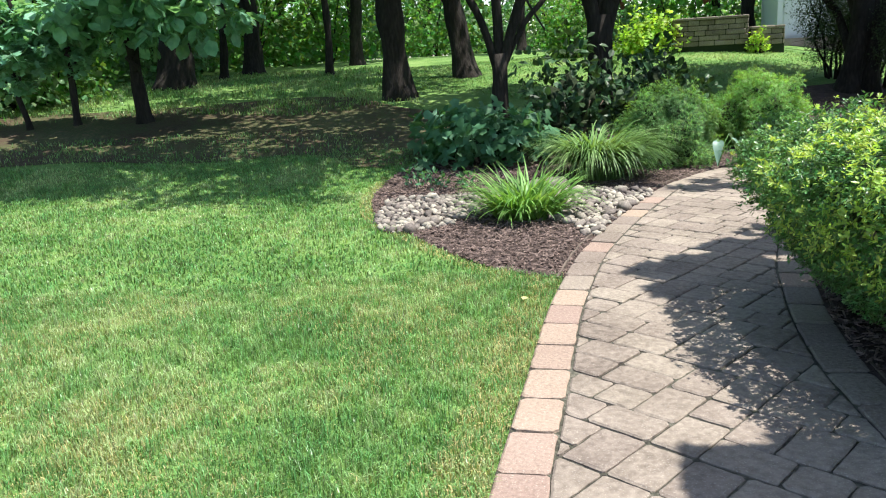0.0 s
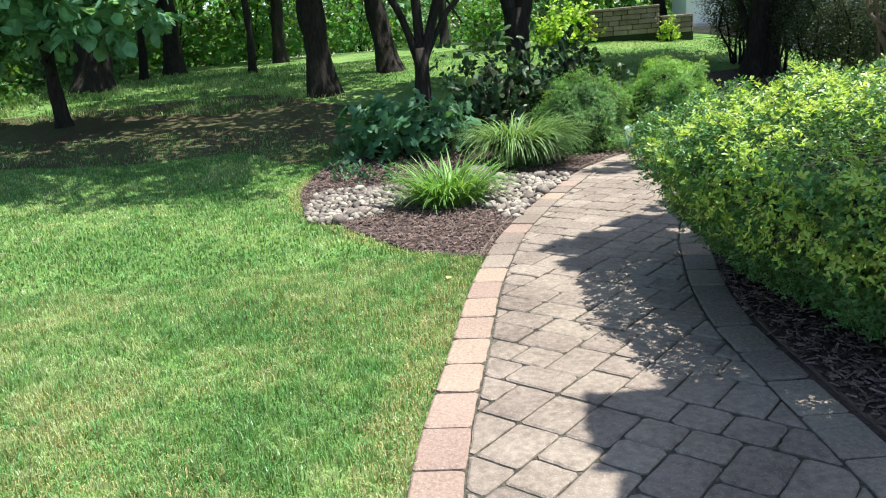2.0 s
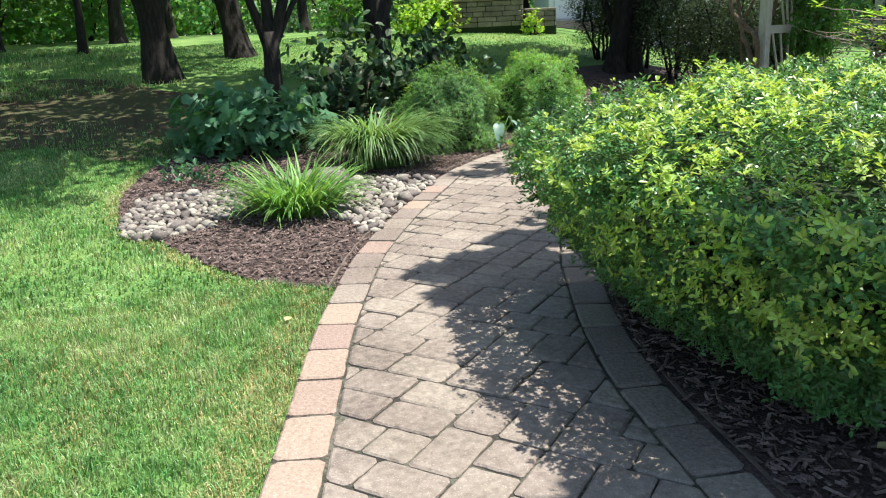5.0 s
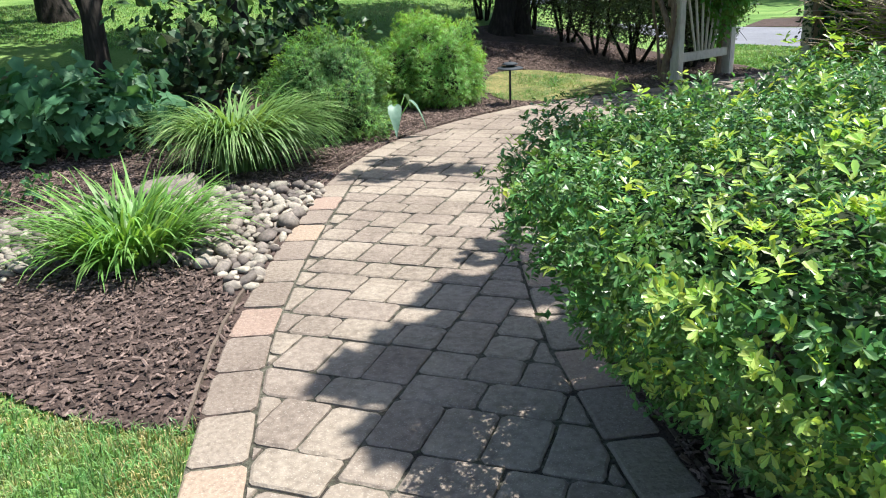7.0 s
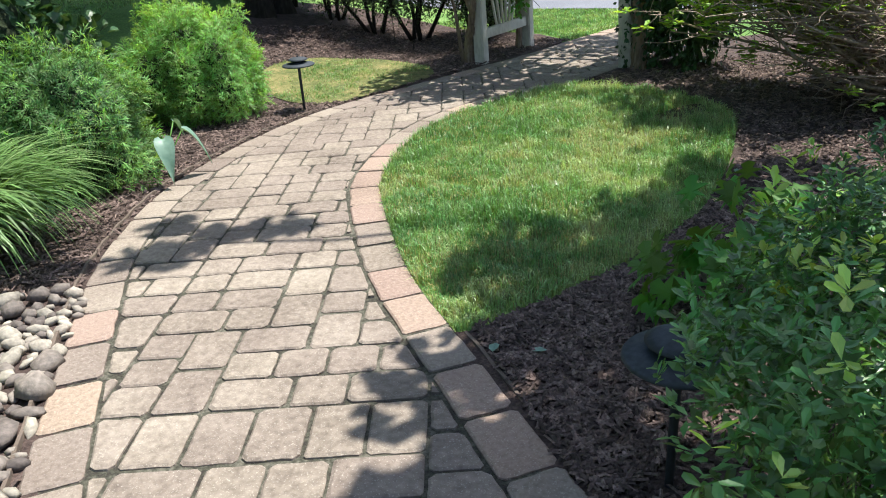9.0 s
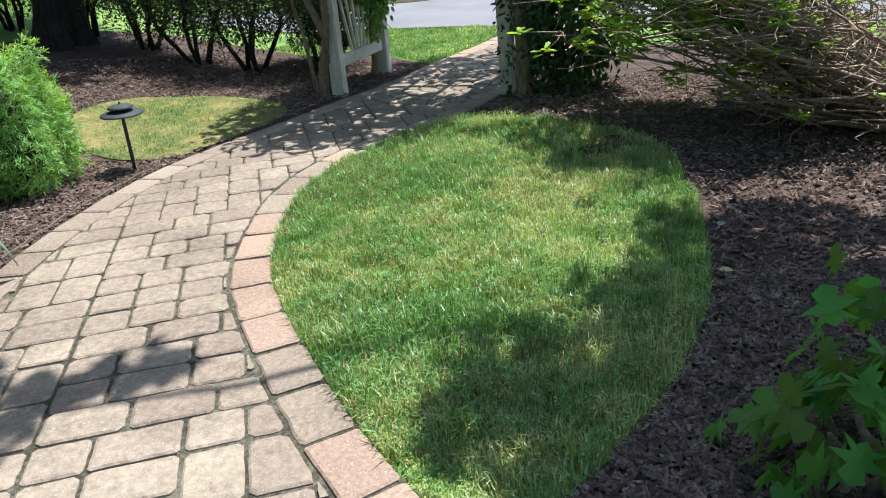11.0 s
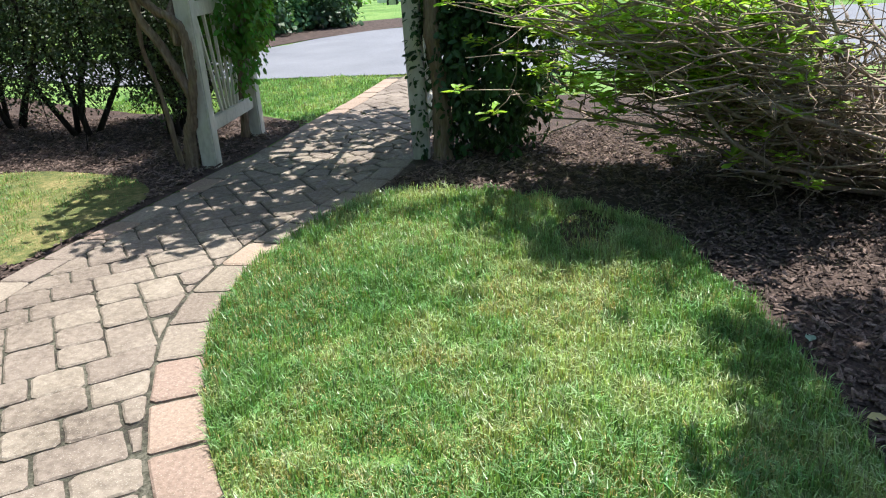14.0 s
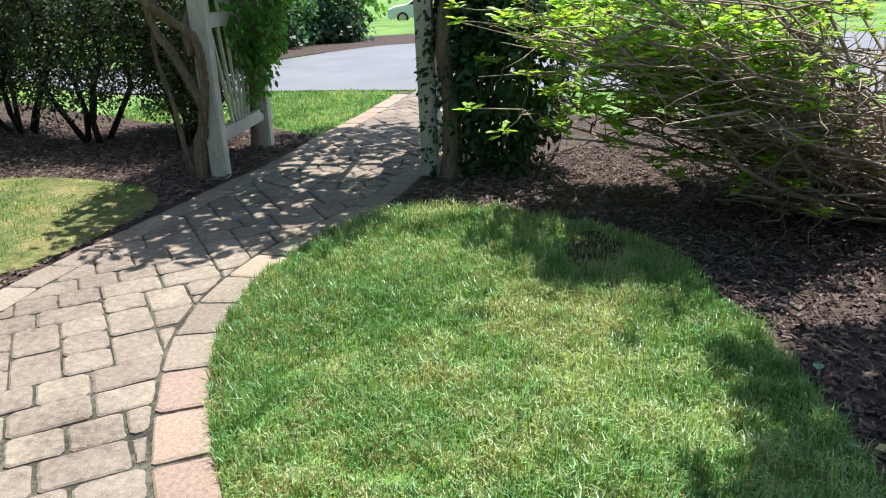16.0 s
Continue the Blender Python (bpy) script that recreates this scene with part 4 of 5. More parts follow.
def tree(x, y, girth, height, label, crown, forks=5, lean=(0, 0), mat=TREE_LEAF, seed=0, size=0.15, clumps=150, per=55, group="woodland trees", fork_at=0.4, flare=1.5, shape=SLIM, wide=1.9, side=()):
    """crown: (dx, dy, z, rx, ry, rz) above the foot; side: smaller unseen crowns added to cast shade, each on a limb of
    its own, with its number of clumps.
    """
    ob = thing("tree", at(x, y), label, "tree", group)
    top = Vector((lean[0], lean[1], height))
    line = wiggle((0, 0, -0.15), top, 12, 0.15 + girth * 0.3, seed)
    full = smooth3(line, 6)
    r = girth * (1 - 0.055 * full[:, 2]) + girth * (flare - 1) * np.exp(-np.maximum(0, full[:, 2]) / (0.5 * girth + 0.06))
    limbs = [tube(full, np.maximum(r, 0.03), 16, 0.34)]
    cx, cy, cz, rx, ry, rz = crown
    for i in range(forks):
        a = 2 * math.pi * i / forks + seed
        s = line[min(11, int(12 * (fork_at + 0.5 * i / forks * (1 - fork_at))))]
        e = Vector((cx + rx * 0.7 * math.cos(a), cy + ry * 0.7 * math.sin(a), cz + rz * 0.3 * math.sin(3 * a)))
        bl = wiggle(s, e, 7, 0.35, seed + 5 + i)
        limbs.append(tube(bl, np.linspace(girth * 0.5, 0.02, 8), 8, 0.2))
    # Side crowns hang out of view, only to drop shade where it is wanted.
    for sx, sy, sz, ax, ay, az, many in side:
        limbs.append(tube(wiggle(line[9], (sx, sy, sz), 7, 0.3, seed + sx), np.linspace(girth * 0.4, 0.015, 8), 8, 0.2))
        crown_mesh("shade_crown", ob, (sx, sy, sz), (ax, ay, az), many, per, size, mat, seed, shape, wide)
    tube_mesh("trunk", limbs, BARK, ob)
    crown_mesh("crown", ob, (cx, cy, cz), (rx, ry, rz), clumps, per, size, mat, seed, shape, wide)
    return ob


def forked_tree(x, y, girth, stems, label, crown, mat, seed, group="bed trees"):
    """A low-forking tree: a short trunk and stems given by (dx, dy, height, girth)."""
    ob = thing("tree", at(x, y), label, "tree", group)
    fork = Vector((0.0, 0.0, stems[0]))
    limbs = [tube(wiggle((0, 0, -0.1), fork, 4, 0.04, seed), [girth * 1.35, girth, girth * 0.95, girth * 0.95, girth * 0.9], 12, 0.25)]
    for i, (dx, dy, h, g) in enumerate(stems[1:]):
        line = [Vector((0, 0, 0.1)), fork * 0.6] + wiggle(fork + Vector((dx, dy, 0)).normalized() * 0.03, Vector((dx, dy, h)), 8, 0.10, seed + i * 4)[1:]
        limbs.append(tube(smooth3([tuple(q) for q in line], 3), np.linspace(g, g * 0.45, 3 * (len(line) - 1) + 1), 9, 0.25))
        for j in (4, 6, 7):
            e = line[j] + Vector(rng.normal(size=3)) * 0.7 + Vector((dx, dy, 0)).normalized() * 0.6
            limbs.append(tube(wiggle(line[j], e, 4, 0.15, seed + j), np.linspace(g * 0.4, 0.012, 5), 6))
    tube_mesh("trunk", limbs, BARK, ob)
    cx, cy, cz, rx, ry, rz = crown
    crown_mesh("crown", ob, (cx, cy, cz), (rx, ry, rz), 170, 55, 0.13, mat, seed)
    return ob


forked_tree(0.93, 11.0, 0.115, [0.95, (-1.5, 0.1, 4.2, 0.06), (0.1, 0.2, 4.6, 0.08), (1.5, -0.1, 4.4, 0.08), (2.2, 0.6, 3.6, 0.045)], "slender multi-stemmed tree forking low above the bed", (-0.4, -1.7, 4.6, 3.3, 2.3, 1.1), TREE_LEAF, 2)
forked_tree(2.48, 11.7, 0.19, [1.4, (-1.1, 0.2, 4.5, 0.12), (1.5, 0.0, 4.6, 0.14), (0.2, 0.5, 5.0, 0.09)], "dark forked tree trunk rising from the bed", (0.9, 0.6, 3.25, 2.4, 2.2, 1.6), PURPLE_LEAF, 6)
tree(-0.57, 13.6, 0.22, 9, "thick dark old tree trunk at the lawn's edge", (0.9, -0.6, 6.6, 3.0, 3.0, 1.8), 6, (-1.2, 0.3), TREE_LEAF, 1, clumps=120)
tree(0.72, 16.1, 0.21, 9, "thick dark leaning tree trunk on the back lawn", (-0.6, 0, 6.6, 3.6, 3.6, 2.0), 6, (-1.5, 0.2), TREE_LEAF, 8)
tree(-2.4, 18.5, 0.085, 7, "slim straight young tree", (0, 0, 5.5, 2.2, 2.2, 1.8), 4, (0, 0), TREE_LEAF, 12, clumps=90)
tree(-5.6, 17.3, 0.33, 10, "huge dark old tree trunk in the woods", (0, 0, 7.0, 4.5, 4.5, 2.4), 6, (0.5, 0), TREE_LEAF, 15, clumps=130)
tree(-2.1, 22.5, 0.17, 9, "dark tree trunk among ferns", (0, 0, 6.5, 3.2, 3.2, 2.5), 5, (0.2, 0), TREE_LEAF, 18)
tree(-4.6, 20.5, 0.22, 9, "dark tree trunk in the woods", (0, 0, 6.5, 3.2, 3.2, 2.5), 5, (-0.3, 0), TREE_LEAF, 21)
tree(-5.0, 19.0, 0.09, 7, "slim tree trunk in the woods", (0, 0, 5.5, 2.2, 2.2, 1.8), 4, (0.3, 0), TREE_LEAF, 24, clumps=90)
# Its side crown is unseen, added overhead to shade the back lawn.
tree(6.9, 13.1, 0.16, 7, "dark evergreen trunk with low bare branches", (0.3, 0.3, 4.2, 2.2, 2.2, 2.0), 7, (0.2, 0), SHADE_LEAF, 27, fork_at=0.15, clumps=150, side=[(-2.2, -0.4, 6.2, 2.7, 1.4, 0.7, 95)])
tree(7.35, 13.3, 0.18, 7, "dark evergreen trunk with low bare branches", (0.3, 0.3, 4.4, 2.2, 2.2, 2.0), 7, (0.1, 0), SHADE_LEAF, 30, fork_at=0.15, clumps=150)
# The next four trees are unseen; their crowns are placed to cast shade.
tree(3.9, -0.9, 0.13, 4.4, "unseen small tree, crown placed to shade the near bed", (-0.65, 1.45, 3.7, 1.3, 0.85, 0.6), 5, (0, 0), TREE_LEAF, 34, clumps=170, per=55, group="bed trees", size=0.21, side=[(0.9, 0.8, 3.6, 1.3, 1.1, 0.6, 100), (-1.6, 2.55, 3.5, 0.32, 0.32, 0.15, 8)])
tree(5.6, 2.3, 0.13, 4.6, "unseen small tree, crown placed to shade the walk by the azalea hedge", (-2.52, 1.6, 4.2, 0.42, 0.34, 0.25), 5, (0, 0), TREE_LEAF, 33, clumps=18, per=60, group="bed trees", size=0.17, side=[(-2.09, 2.06, 4.2, 0.32, 0.28, 0.15, 9)])
tree(-7.4, 7.6, 0.2, 7, "unseen tree at the side of the lawn, crown placed to shade it", (4.2, 1.8, 5.0, 2.4, 1.7, 1.1), 6, (0.5, 0), TREE_LEAF, 37, clumps=140)
tree(6.9, 2.5, 0.1, 4.2, "unseen small tree between hedge and driveway, crown placed to shade lawn and bed", (-2.0, 2.22, 3.4, 1.4, 0.8, 0.4), 4, (0, 0), TREE_LEAF, 36, clumps=85, per=70, group="bed trees", size=0.12, side=[(-2.65, 4.1, 4.8, 0.75, 0.5, 0.2, 6), (-3.32, 1.66, 3.4, 0.24, 0.24, 0.12, 7), (0.1, 3.32, 3.6, 0.55, 0.28, 0.14, 9)])
tree(-4.66, 12.65, 0.10, 5.5, "young catalpa with large hanging heart-shaped leaves", (0.5, -0.6, 1.95, 1.6, 1.0, 0.85), 6, (0.0, 0), CATALPA_LEAF, 39, fork_at=0.2, size=0.22, clumps=120, per=15, shape=OVAL, wide=1.7)
tree(-5.8, 12.75, 0.05, 3.2, "young maple sapling with pale leaves", (0, 0, 1.55, 0.75, 0.6, 0.75), 5, (0.05, 0), CATALPA_LEAF, 42, fork_at=0.3, size=0.16, clumps=80, per=14, shape=LOBED, wide=1.2)
tree(-6.5, 12.6, 0.04, 3.2, "young maple sapling with pale leaves", (0, 0, 1.45, 0.75, 0.6, 0.75), 5, (0.05, 0), CATALPA_LEAF, 45, fork_at=0.3, size=0.16, clumps=80, per=14, shape=LOBED, wide=1.2)

# woods behind: copies of two forest trees and of an understorey bush
forest = [tree(-9, 16, 0.2, 11, "forest tree with a high leafy crown", (0, 0, 7.5, 3.6, 3.6, 3.0), 5, (0.3, 0), WOODS_LEAF, 51, clumps=110, per=30, size=0.29),
          tree(-12, 22, 0.16, 10, "forest tree with a high leafy crown", (0, 0, 6.2, 3.2, 3.2, 3.6), 5, (-0.3, 0), TREE_LEAF, 54, clumps=110, per=30, size=0.29)]


def bush(x, y, r, h, mat, label, seed, size=0.12, group="background shrubs", count=1500):
    ob = thing("background_shrub", at(x, y), label, "shrub", group)
    d = unit(count)
    d[:, 2] = np.abs(d[:, 2])
    p = d * (lumpy(d, seed, 0.4, 2.8) * rng.random(count) ** 0.35)[:, None] * np.array((r, r, h))
    leaf_mesh("foliage", p + np.array((0, 0, 0.04)), d * 0.6 + unit(count) * 0.7, d + unit(count) * 0.5 + np.array((0, 0, 0.4)), size * rng.uniform(0.6, 1.3, count), SLIM, mat, ob, "", 2.0)
    for a in (0, 1.3, 2.6, 3.9, 5.2):
        tube_mesh("stem", [tube(wiggle((0, 0, -0.05), (0.5 * r * math.cos(a), 0.5 * r * math.sin(a), 0.7 * h), 4, 0.1, a), [0.03, 0.025, 0.02, 0.015, 0.01], 5)], BARK, ob)
    return ob


def opening(x, y):
    """The open lawn beyond the driveway, where the woods stand back."""
    return 9 < x and 0.24 < (y - 5.8) / (x - 2.2) < 0.50


under = [bush(-8, 15, 1.5, 2.2, WOODS_LEAF, "leafy woodland understorey shrub", 3, 0.17), bush(-10, 19, 1.8, 3.0, TREE_LEAF, "dark woodland understorey shrub", 7, 0.18)]
for n in range(38):
    a = radians(-150 + 6.4 * n + rng.uniform(-2, 2))
    d = rng.uniform(26, 48)
    x, y = 2 + d * math.sin(a), 8 + d * math.cos(a)
    if opening(x, y):
        continue
    s = rng.uniform(0.85, 1.3)
    copy_thing(forest[n % 2], Matrix.Translation(at(x, y)) @ Matrix.Rotation(rng.uniform(0, 6.28), 4, "Z") @ Matrix.Scale(s, 4))
for n in range(46):
    a = radians(-120 + 5.1 * n + rng.uniform(-1.5, 1.5))
    d = rng.uniform(27, 40)
    x, y = 2 + d * math.sin(a), 8 + d * math.cos(a)
    s = rng.uniform(1.0, 1.9)
    if opening(x, y):
        continue
    copy_thing(under[n % 2], Matrix.Translation(at(x, y)) @ Matrix.Rotation(rng.uniform(0, 6.28), 4, "Z") @ Matrix.Scale(s, 4))
for n, (x, y, s) in enumerate(((-9.5, 14.5, 0.8), (-7.6, 15.5, 0.7), (-12, 15, 1.1), (-9, 18.5, 1.0), (-7, 21, 1.1), (-11, 21, 1.3), (-14, 18, 1.3), (-5.5, 25, 1.2), (-8.5, 25, 1.3), (-3.5, 28, 1.3), (-13, 12.5, 1.0), (-8.3, 12.9, 0.55))):
    copy_thing(under[n % 2], Matrix.Translation(at(x, y)) @ Matrix.Rotation(1.7 * n, 4, "Z") @ Matrix.Scale(s, 4))
for n, (x, y, s) in enumerate(((-7.2, 23, 1.0), (-1, 26, 0.9), (-6, 28, 1.0), (5, 27, 1.0), (9.5, 24, 1.0), (13, 24, 1.0), (21, 24, 0.9), (25, 20, 1.0))):
    copy_thing(forest[n % 2], Matrix.Translation(at(x, y)) @ Matrix.Rotation(2.1 * n, 4, "Z") @ Matrix.Scale(s, 4))

for n in range(48):
    a = radians(-110 + 4.5 * n + rng.uniform(-1.5, 1.5))
    d = rng.uniform(46, 58)
    x, y = 2 + d * math.sin(a), 8 + d * math.cos(a)
    if opening(x, y) and x < 50:
        continue
    copy_thing(under[n % 2], Matrix.Translation(at(x, y)) @ Matrix.Rotation(rng.uniform(0, 6.28), 4, "Z") @ Matrix.Scale(rng.uniform(2.4, 3.6), 4))

# shrubs on the back lawn and beyond the driveway
bush(5.1, 18.6, 0.7, 0.85, YELLOW_LEAF, "round golden-green shrub at the wall", 61)
bush(3.5, 19.5, 0.7, 1.3, TREE_LEAF, "loose upright shrub on the back lawn", 64)
bush(7.3, 17.75, 0.22, 0.45, YELLOW_LEAF, "small golden shrub at the wall", 67, 0.07, count=400)
bush(16.9, 13.7, 0.6, 0.95, BLUE_LEAF, "rounded shrub beyond the driveway", 70)
bush(17.4, 13.0, 0.62, 1.4, SHADE_LEAF, "dense dark shrub beyond the driveway", 73)
bush(16.0, 14.0, 0.8, 1.2, SHADE_LEAF, "dense dark shrub beyond the driveway", 76)


# ---- retaining wall and garage ----
def block_wall(name, a, b, courses, label):
    a, b = Vector(a), Vector(b)
    length = (b - a).length
    ob = thing(name, a, label, "retaining wall", "", "structure")
    ob.rotation_euler = (0, 0, math.atan2(b.y - a.y, b.x - a.x))
    hh, deep = 0.115, 0.28
    bm = bmesh.new()
    bmesh.ops.create_cube(bm, size=1)
    for v in bm.verts:
        v.co = Vector(((v.co.x + 0.5) * length, v.co.y * (deep - 0.05), (v.co.z + 0.5) * (hh * courses + 0.25) - 0.25))
    part("wall_core", bm, CORE, ob)
    sizes = {}
    for row in range(courses + 1):
        x = 0.0
        while x < length - 0.02:
            w = min(rng.choice((0.24, 0.34, 0.44)) if row < courses else 0.5, length - x)
            cap = row == courses
            key = (round(w, 3), cap)
            if key not in sizes:
                bm = bmesh.new()
                bmesh.ops.create_cube(bm, size=1)
                for v in bm.verts:
                    v.co = Vector((v.co.x * (w - 0.012), v.co.y * (deep + (0.06 if cap else 0)), v.co.z * ((0.07 if cap else hh) - 0.01)))
                bmesh.ops.bevel(bm, geom=bm.edges[:], offset=0.012, segments=1, affect="EDGES")
                me = bpy.data.meshes.new("block")
                bm.to_mesh(me)
                bm.free()
                me.materials.append(BLOCK)
                sizes[key] = me
            o = new("block", sizes[key])
            o.parent = ob
            o.location = (x + w / 2, rng.uniform(-0.012, 0.012), row * hh + (0.035 if cap else hh / 2))
            x += w


block_wall("retaining_wall_high", (5.6, 18.5, 1.22), (7.2, 18.1, 1.22), 5, "grey-brown stacked block retaining wall")
block_wall("retaining_wall_low", (7.24, 18.09, 1.18), (7.95, 17.95, 1.18), 3, "low grey-brown stacked block wall")


def garage():
    ob = thing("garage", (9.75, 20.1, 1.3), "white garage wall seen across the lawn", "building")
    ob.rotation_euler = (0, 0, radians(-17))
    box("wall", (-0.95, 0, -0.8), (3.4, 4.0, 3.0), SIDING, ob, 0.01)
    for k in range(4):
        box("door_panel", (-0.8, -0.03, 0.03 + 0.55 * k), (1.6, -0.003, 0.56 + 0.55 * k), SIDING, ob, 0.02)
    box("roof", (-1.35, -0.4, 3.002), (3.8, 4.4, 3.2), BARK, ob, 0.02)
    box("step", (-0.95, -0.6, -0.4), (1.8, -0.035, -0.02), BLOCK, ob, 0.02)


garage()


# ---- parked car ----
def car():
    ob = thing("car", at(46.0, 21.0), "silver-white car parked beyond the lawn", "car")
    ob.rotation_euler = (0, 0, math.atan2(-0.95, 0.31))
    side = [(-2.2, 0.32), (-2.2, 0.78), (-1.75, 0.95), (-1.2, 1.0), (-0.55, 1.42), (0.75, 1.45), (1.5, 1.05), (2.05, 0.95), (2.2, 0.6), (2.18, 0.3)]
    bm = bmesh.new()
    rows = []
    for y, k in ((-0.88, 0.97), (-0.82, 1.0), (0.82, 1.0), (0.88, 0.97)):
        rows.append([bm.verts.new((x * k, y * (0.80 if z > 1.2 else 1), 0.3 + (z - 0.3) * k)) for x, z in side])
    for p, q in zip(rows, rows[1:]):
        for i in range(len(side)):
            j = (i + 1) % len(side)
            bm.faces.new((p[i], p[j], q[j], q[i]))
    bm.faces.new(rows[0])
    bm.faces.new(rows[-1])
    bmesh.ops.bevel(bm, geom=bm.edges[:], offset=0.02, segments=2, affect="EDGES")
    body = part("body", bm, CAR_PAINT, ob)
    for s in (-1, 1):
        bm = bmesh.new()
        v = [bm.verts.new(c) for c in ((-1.0, s * 0.885, 1.02), (1.3, s * 0.885, 1.04), (0.7, s * 0.735, 1.38), (-0.5, s * 0.735, 1.36))]
        f = bm.faces.new(v)
        bmesh.ops.solidify(bm, geom=[f], thickness=0.01)
        part("window", bm, CAR_GLASS, ob)
        for x in (-1.35, 1.35):
            bm = bmesh.new()
            bmesh.ops.create_cone(bm, cap_ends=True, segments=28, radius1=0.32, radius2=0.32, depth=0.2, matrix=Matrix.Translation((x, s * 0.83, 0.32)) @ Matrix.Rotation(radians(90), 4, "X"))
            bmesh.ops.bevel(bm, geom=bm.edges[:], offset=0.02, segments=2, affect="EDGES")
            tyre = part("tyre", bm, RUBBER, ob)
            bm = bmesh.new()
            bmesh.ops.create_cone(bm, cap_ends=True, segments=20, radius1=0.21, radius2=0.19, depth=0.22, matrix=Matrix.Translation((x, s * 0.84, 0.32)) @ Matrix.Rotation(radians(90 * s), 4, "X"))
            part("rim", bm, ALLOY, tyre, "grey alloy rim")


car()


# ---- bed edging and stones ----
def strip(name, line, height, width, mat, label):
    """A thin upright edging strip along a plan line."""
    line = np.asarray(line)
    t = np.gradient(line, axis=0)
    t /= np.linalg.norm(t, axis=1, keepdims=True)
    nrm = np.column_stack([-t[:, 1], t[:, 0]]) * width / 2
    z0, z1 = np.full(len(line), -0.02), np.full(len(line), height) + 0.004 * np.sin(np.arange(len(line)) * 1.3)
    v = np.stack([np.column_stack([line - nrm, z0]), np.column_stack([line - nrm, z1]), np.column_stack([line + nrm, z1]), np.column_stack([line + nrm, z0])], 1).reshape(-1, 3)
    f = [(4 * i + a, 4 * i + b, 4 * i + 4 + b, 4 * i + 4 + a) for i in range(len(line) - 1) for a, b in ((0, 1), (1, 2), (2, 3))]
    return tagged(solid(name, v, np.array(f), mat), label, "edging", "", "structure")


def shifted(line, by):
    t = np.gradient(line, axis=0)
    t /= np.linalg.norm(t, axis=1, keepdims=True)
    return line + np.column_stack([-t[:, 1], t[:, 0]]) * by


strip("edging_front", shifted(LEFT[(LEFT[:, 1] > 4.3) & (LEFT[:, 0] < 4.6)], 0.03), 0.03, 0.012, EDGING, "thin brown bed edging along the walk")
strip("edging_house", shifted(RIGHT[(RIGHT[:, 1] > 0) & (RIGHT[:, 0] < 2.66)], -0.03), 0.014, 0.012, EDGING, "thin brown bed edging along the walk")


def stone_shape(seed):
    bm = bmesh.new()
    bmesh.ops.create_icosphere(bm, subdivisions=1, radius=1)
    for v in bm.verts:
        e = v.co.normalized()
        v.co = e * (1 + 0.5 * noise.noise(e * 1.4 + Vector((seed * 3.7, 0, 0))))
    me = bpy.data.meshes.new("stone")
    bm.to_mesh(me)
    bm.free()
    me.materials.append(STONE)
    for p in me.polygons:
        p.use_smooth = True
    return me


def river_stones():
    ob = thing("stone_bed", (0.6, 6.6, 0), "bed of rounded grey and tan river stones", "stones", "", "structure")
    shapes = [stone_shape(i) for i in range(7)]
    lo, hi = GRAVEL.min(0), GRAVEL.max(0)
    spots, tries = [], rng.uniform(lo, hi, (14000, 2))
    tries = tries[inside(tries, GRAVEL)]
    grid = {}
    for p in tries:
        r = rng.uniform(0.02, 0.045) if rng.random() < 0.85 else rng.uniform(0.05, 0.075)
        cell = (int(p[0] // 0.1), int(p[1] // 0.1))
        near = [q for i in (-1, 0, 1) for j in (-1, 0, 1) for q in grid.get((cell[0] + i, cell[1] + j), ())]
        if all((p[0] - x) ** 2 + (p[1] - y) ** 2 > (0.72 * (r + s)) ** 2 for x, y, s in near):
            grid.setdefault(cell, []).append((p[0], p[1], r))
            spots.append((p[0], p[1], r))
    spots.sort(key=lambda s: (s[0] - 1.3) ** 2 + (s[1] - 6.0) ** 2)
    rest = []
    for i, (x, y, r) in enumerate(spots):
        m = Matrix.LocRotScale((x - 0.6, y - 6.6, 0.012 + r * 0.30), Euler((rng.normal(0, 0.32), rng.normal(0, 0.32), rng.uniform(0, 6.28))), (r * rng.uniform(1.0, 1.5), r * rng.uniform(0.7, 1.0), r * rng.uniform(0.5, 0.8)))
        me = shapes[i % 7]
        if i < 300:
            o = new("stone", me)
            o.parent = ob
            o.matrix_basis = m
        else:
            co = np.array([tuple(m @ v.co) for v in me.vertices])
            rest.append((co, np.array([tuple(p.vertices) for p in me.polygons])))
    v, f = join(rest)
    tagged(solid("loose_stones", v, f, STONES, ob, True), kind="stuff")


river_stones()
bm = bmesh.new()
bmesh.ops.create_icosphere(bm, subdivisions=3, radius=1)
for v in bm.verts:
    e = v.co.normalized()
    v.co = Vector((e.x * 0.24, e.y * 0.17, e.z * 0.09)) * (1 + 0.3 * noise.noise(e * 1.7))
boulder = part("boulder", bm, STONE, None, "flat weathered grey boulder in the mulch", True)
boulder.location = (1.05, 7.35, 0.05)
tagged(boulder, category="boulder")


# ---- fallen leaves ----
for n, (x, y) in enumerate(((2.01, 2.17), (1.93, 1.83), (2.35, 2.43), (2.63, 5.19), (4.27, 5.24), (4.72, 5.35), (0.42, 3.95), (2.7, 5.05))):
    leaf = tagged(new("fallen_leaf", mesh_of("fallen_leaf", OVAL[0] * np.array((0.055, 0.075, 0.05)) + np.array((-0.02, 0, 0.006)), OVAL[1], HOSTA if n % 2 else DRY)), "pale dry fallen leaf on the mulch", "leaf", "fallen leaves")
    leaf.matrix_basis = pose(x, y, 0.024, 6, -5, 70 * n)

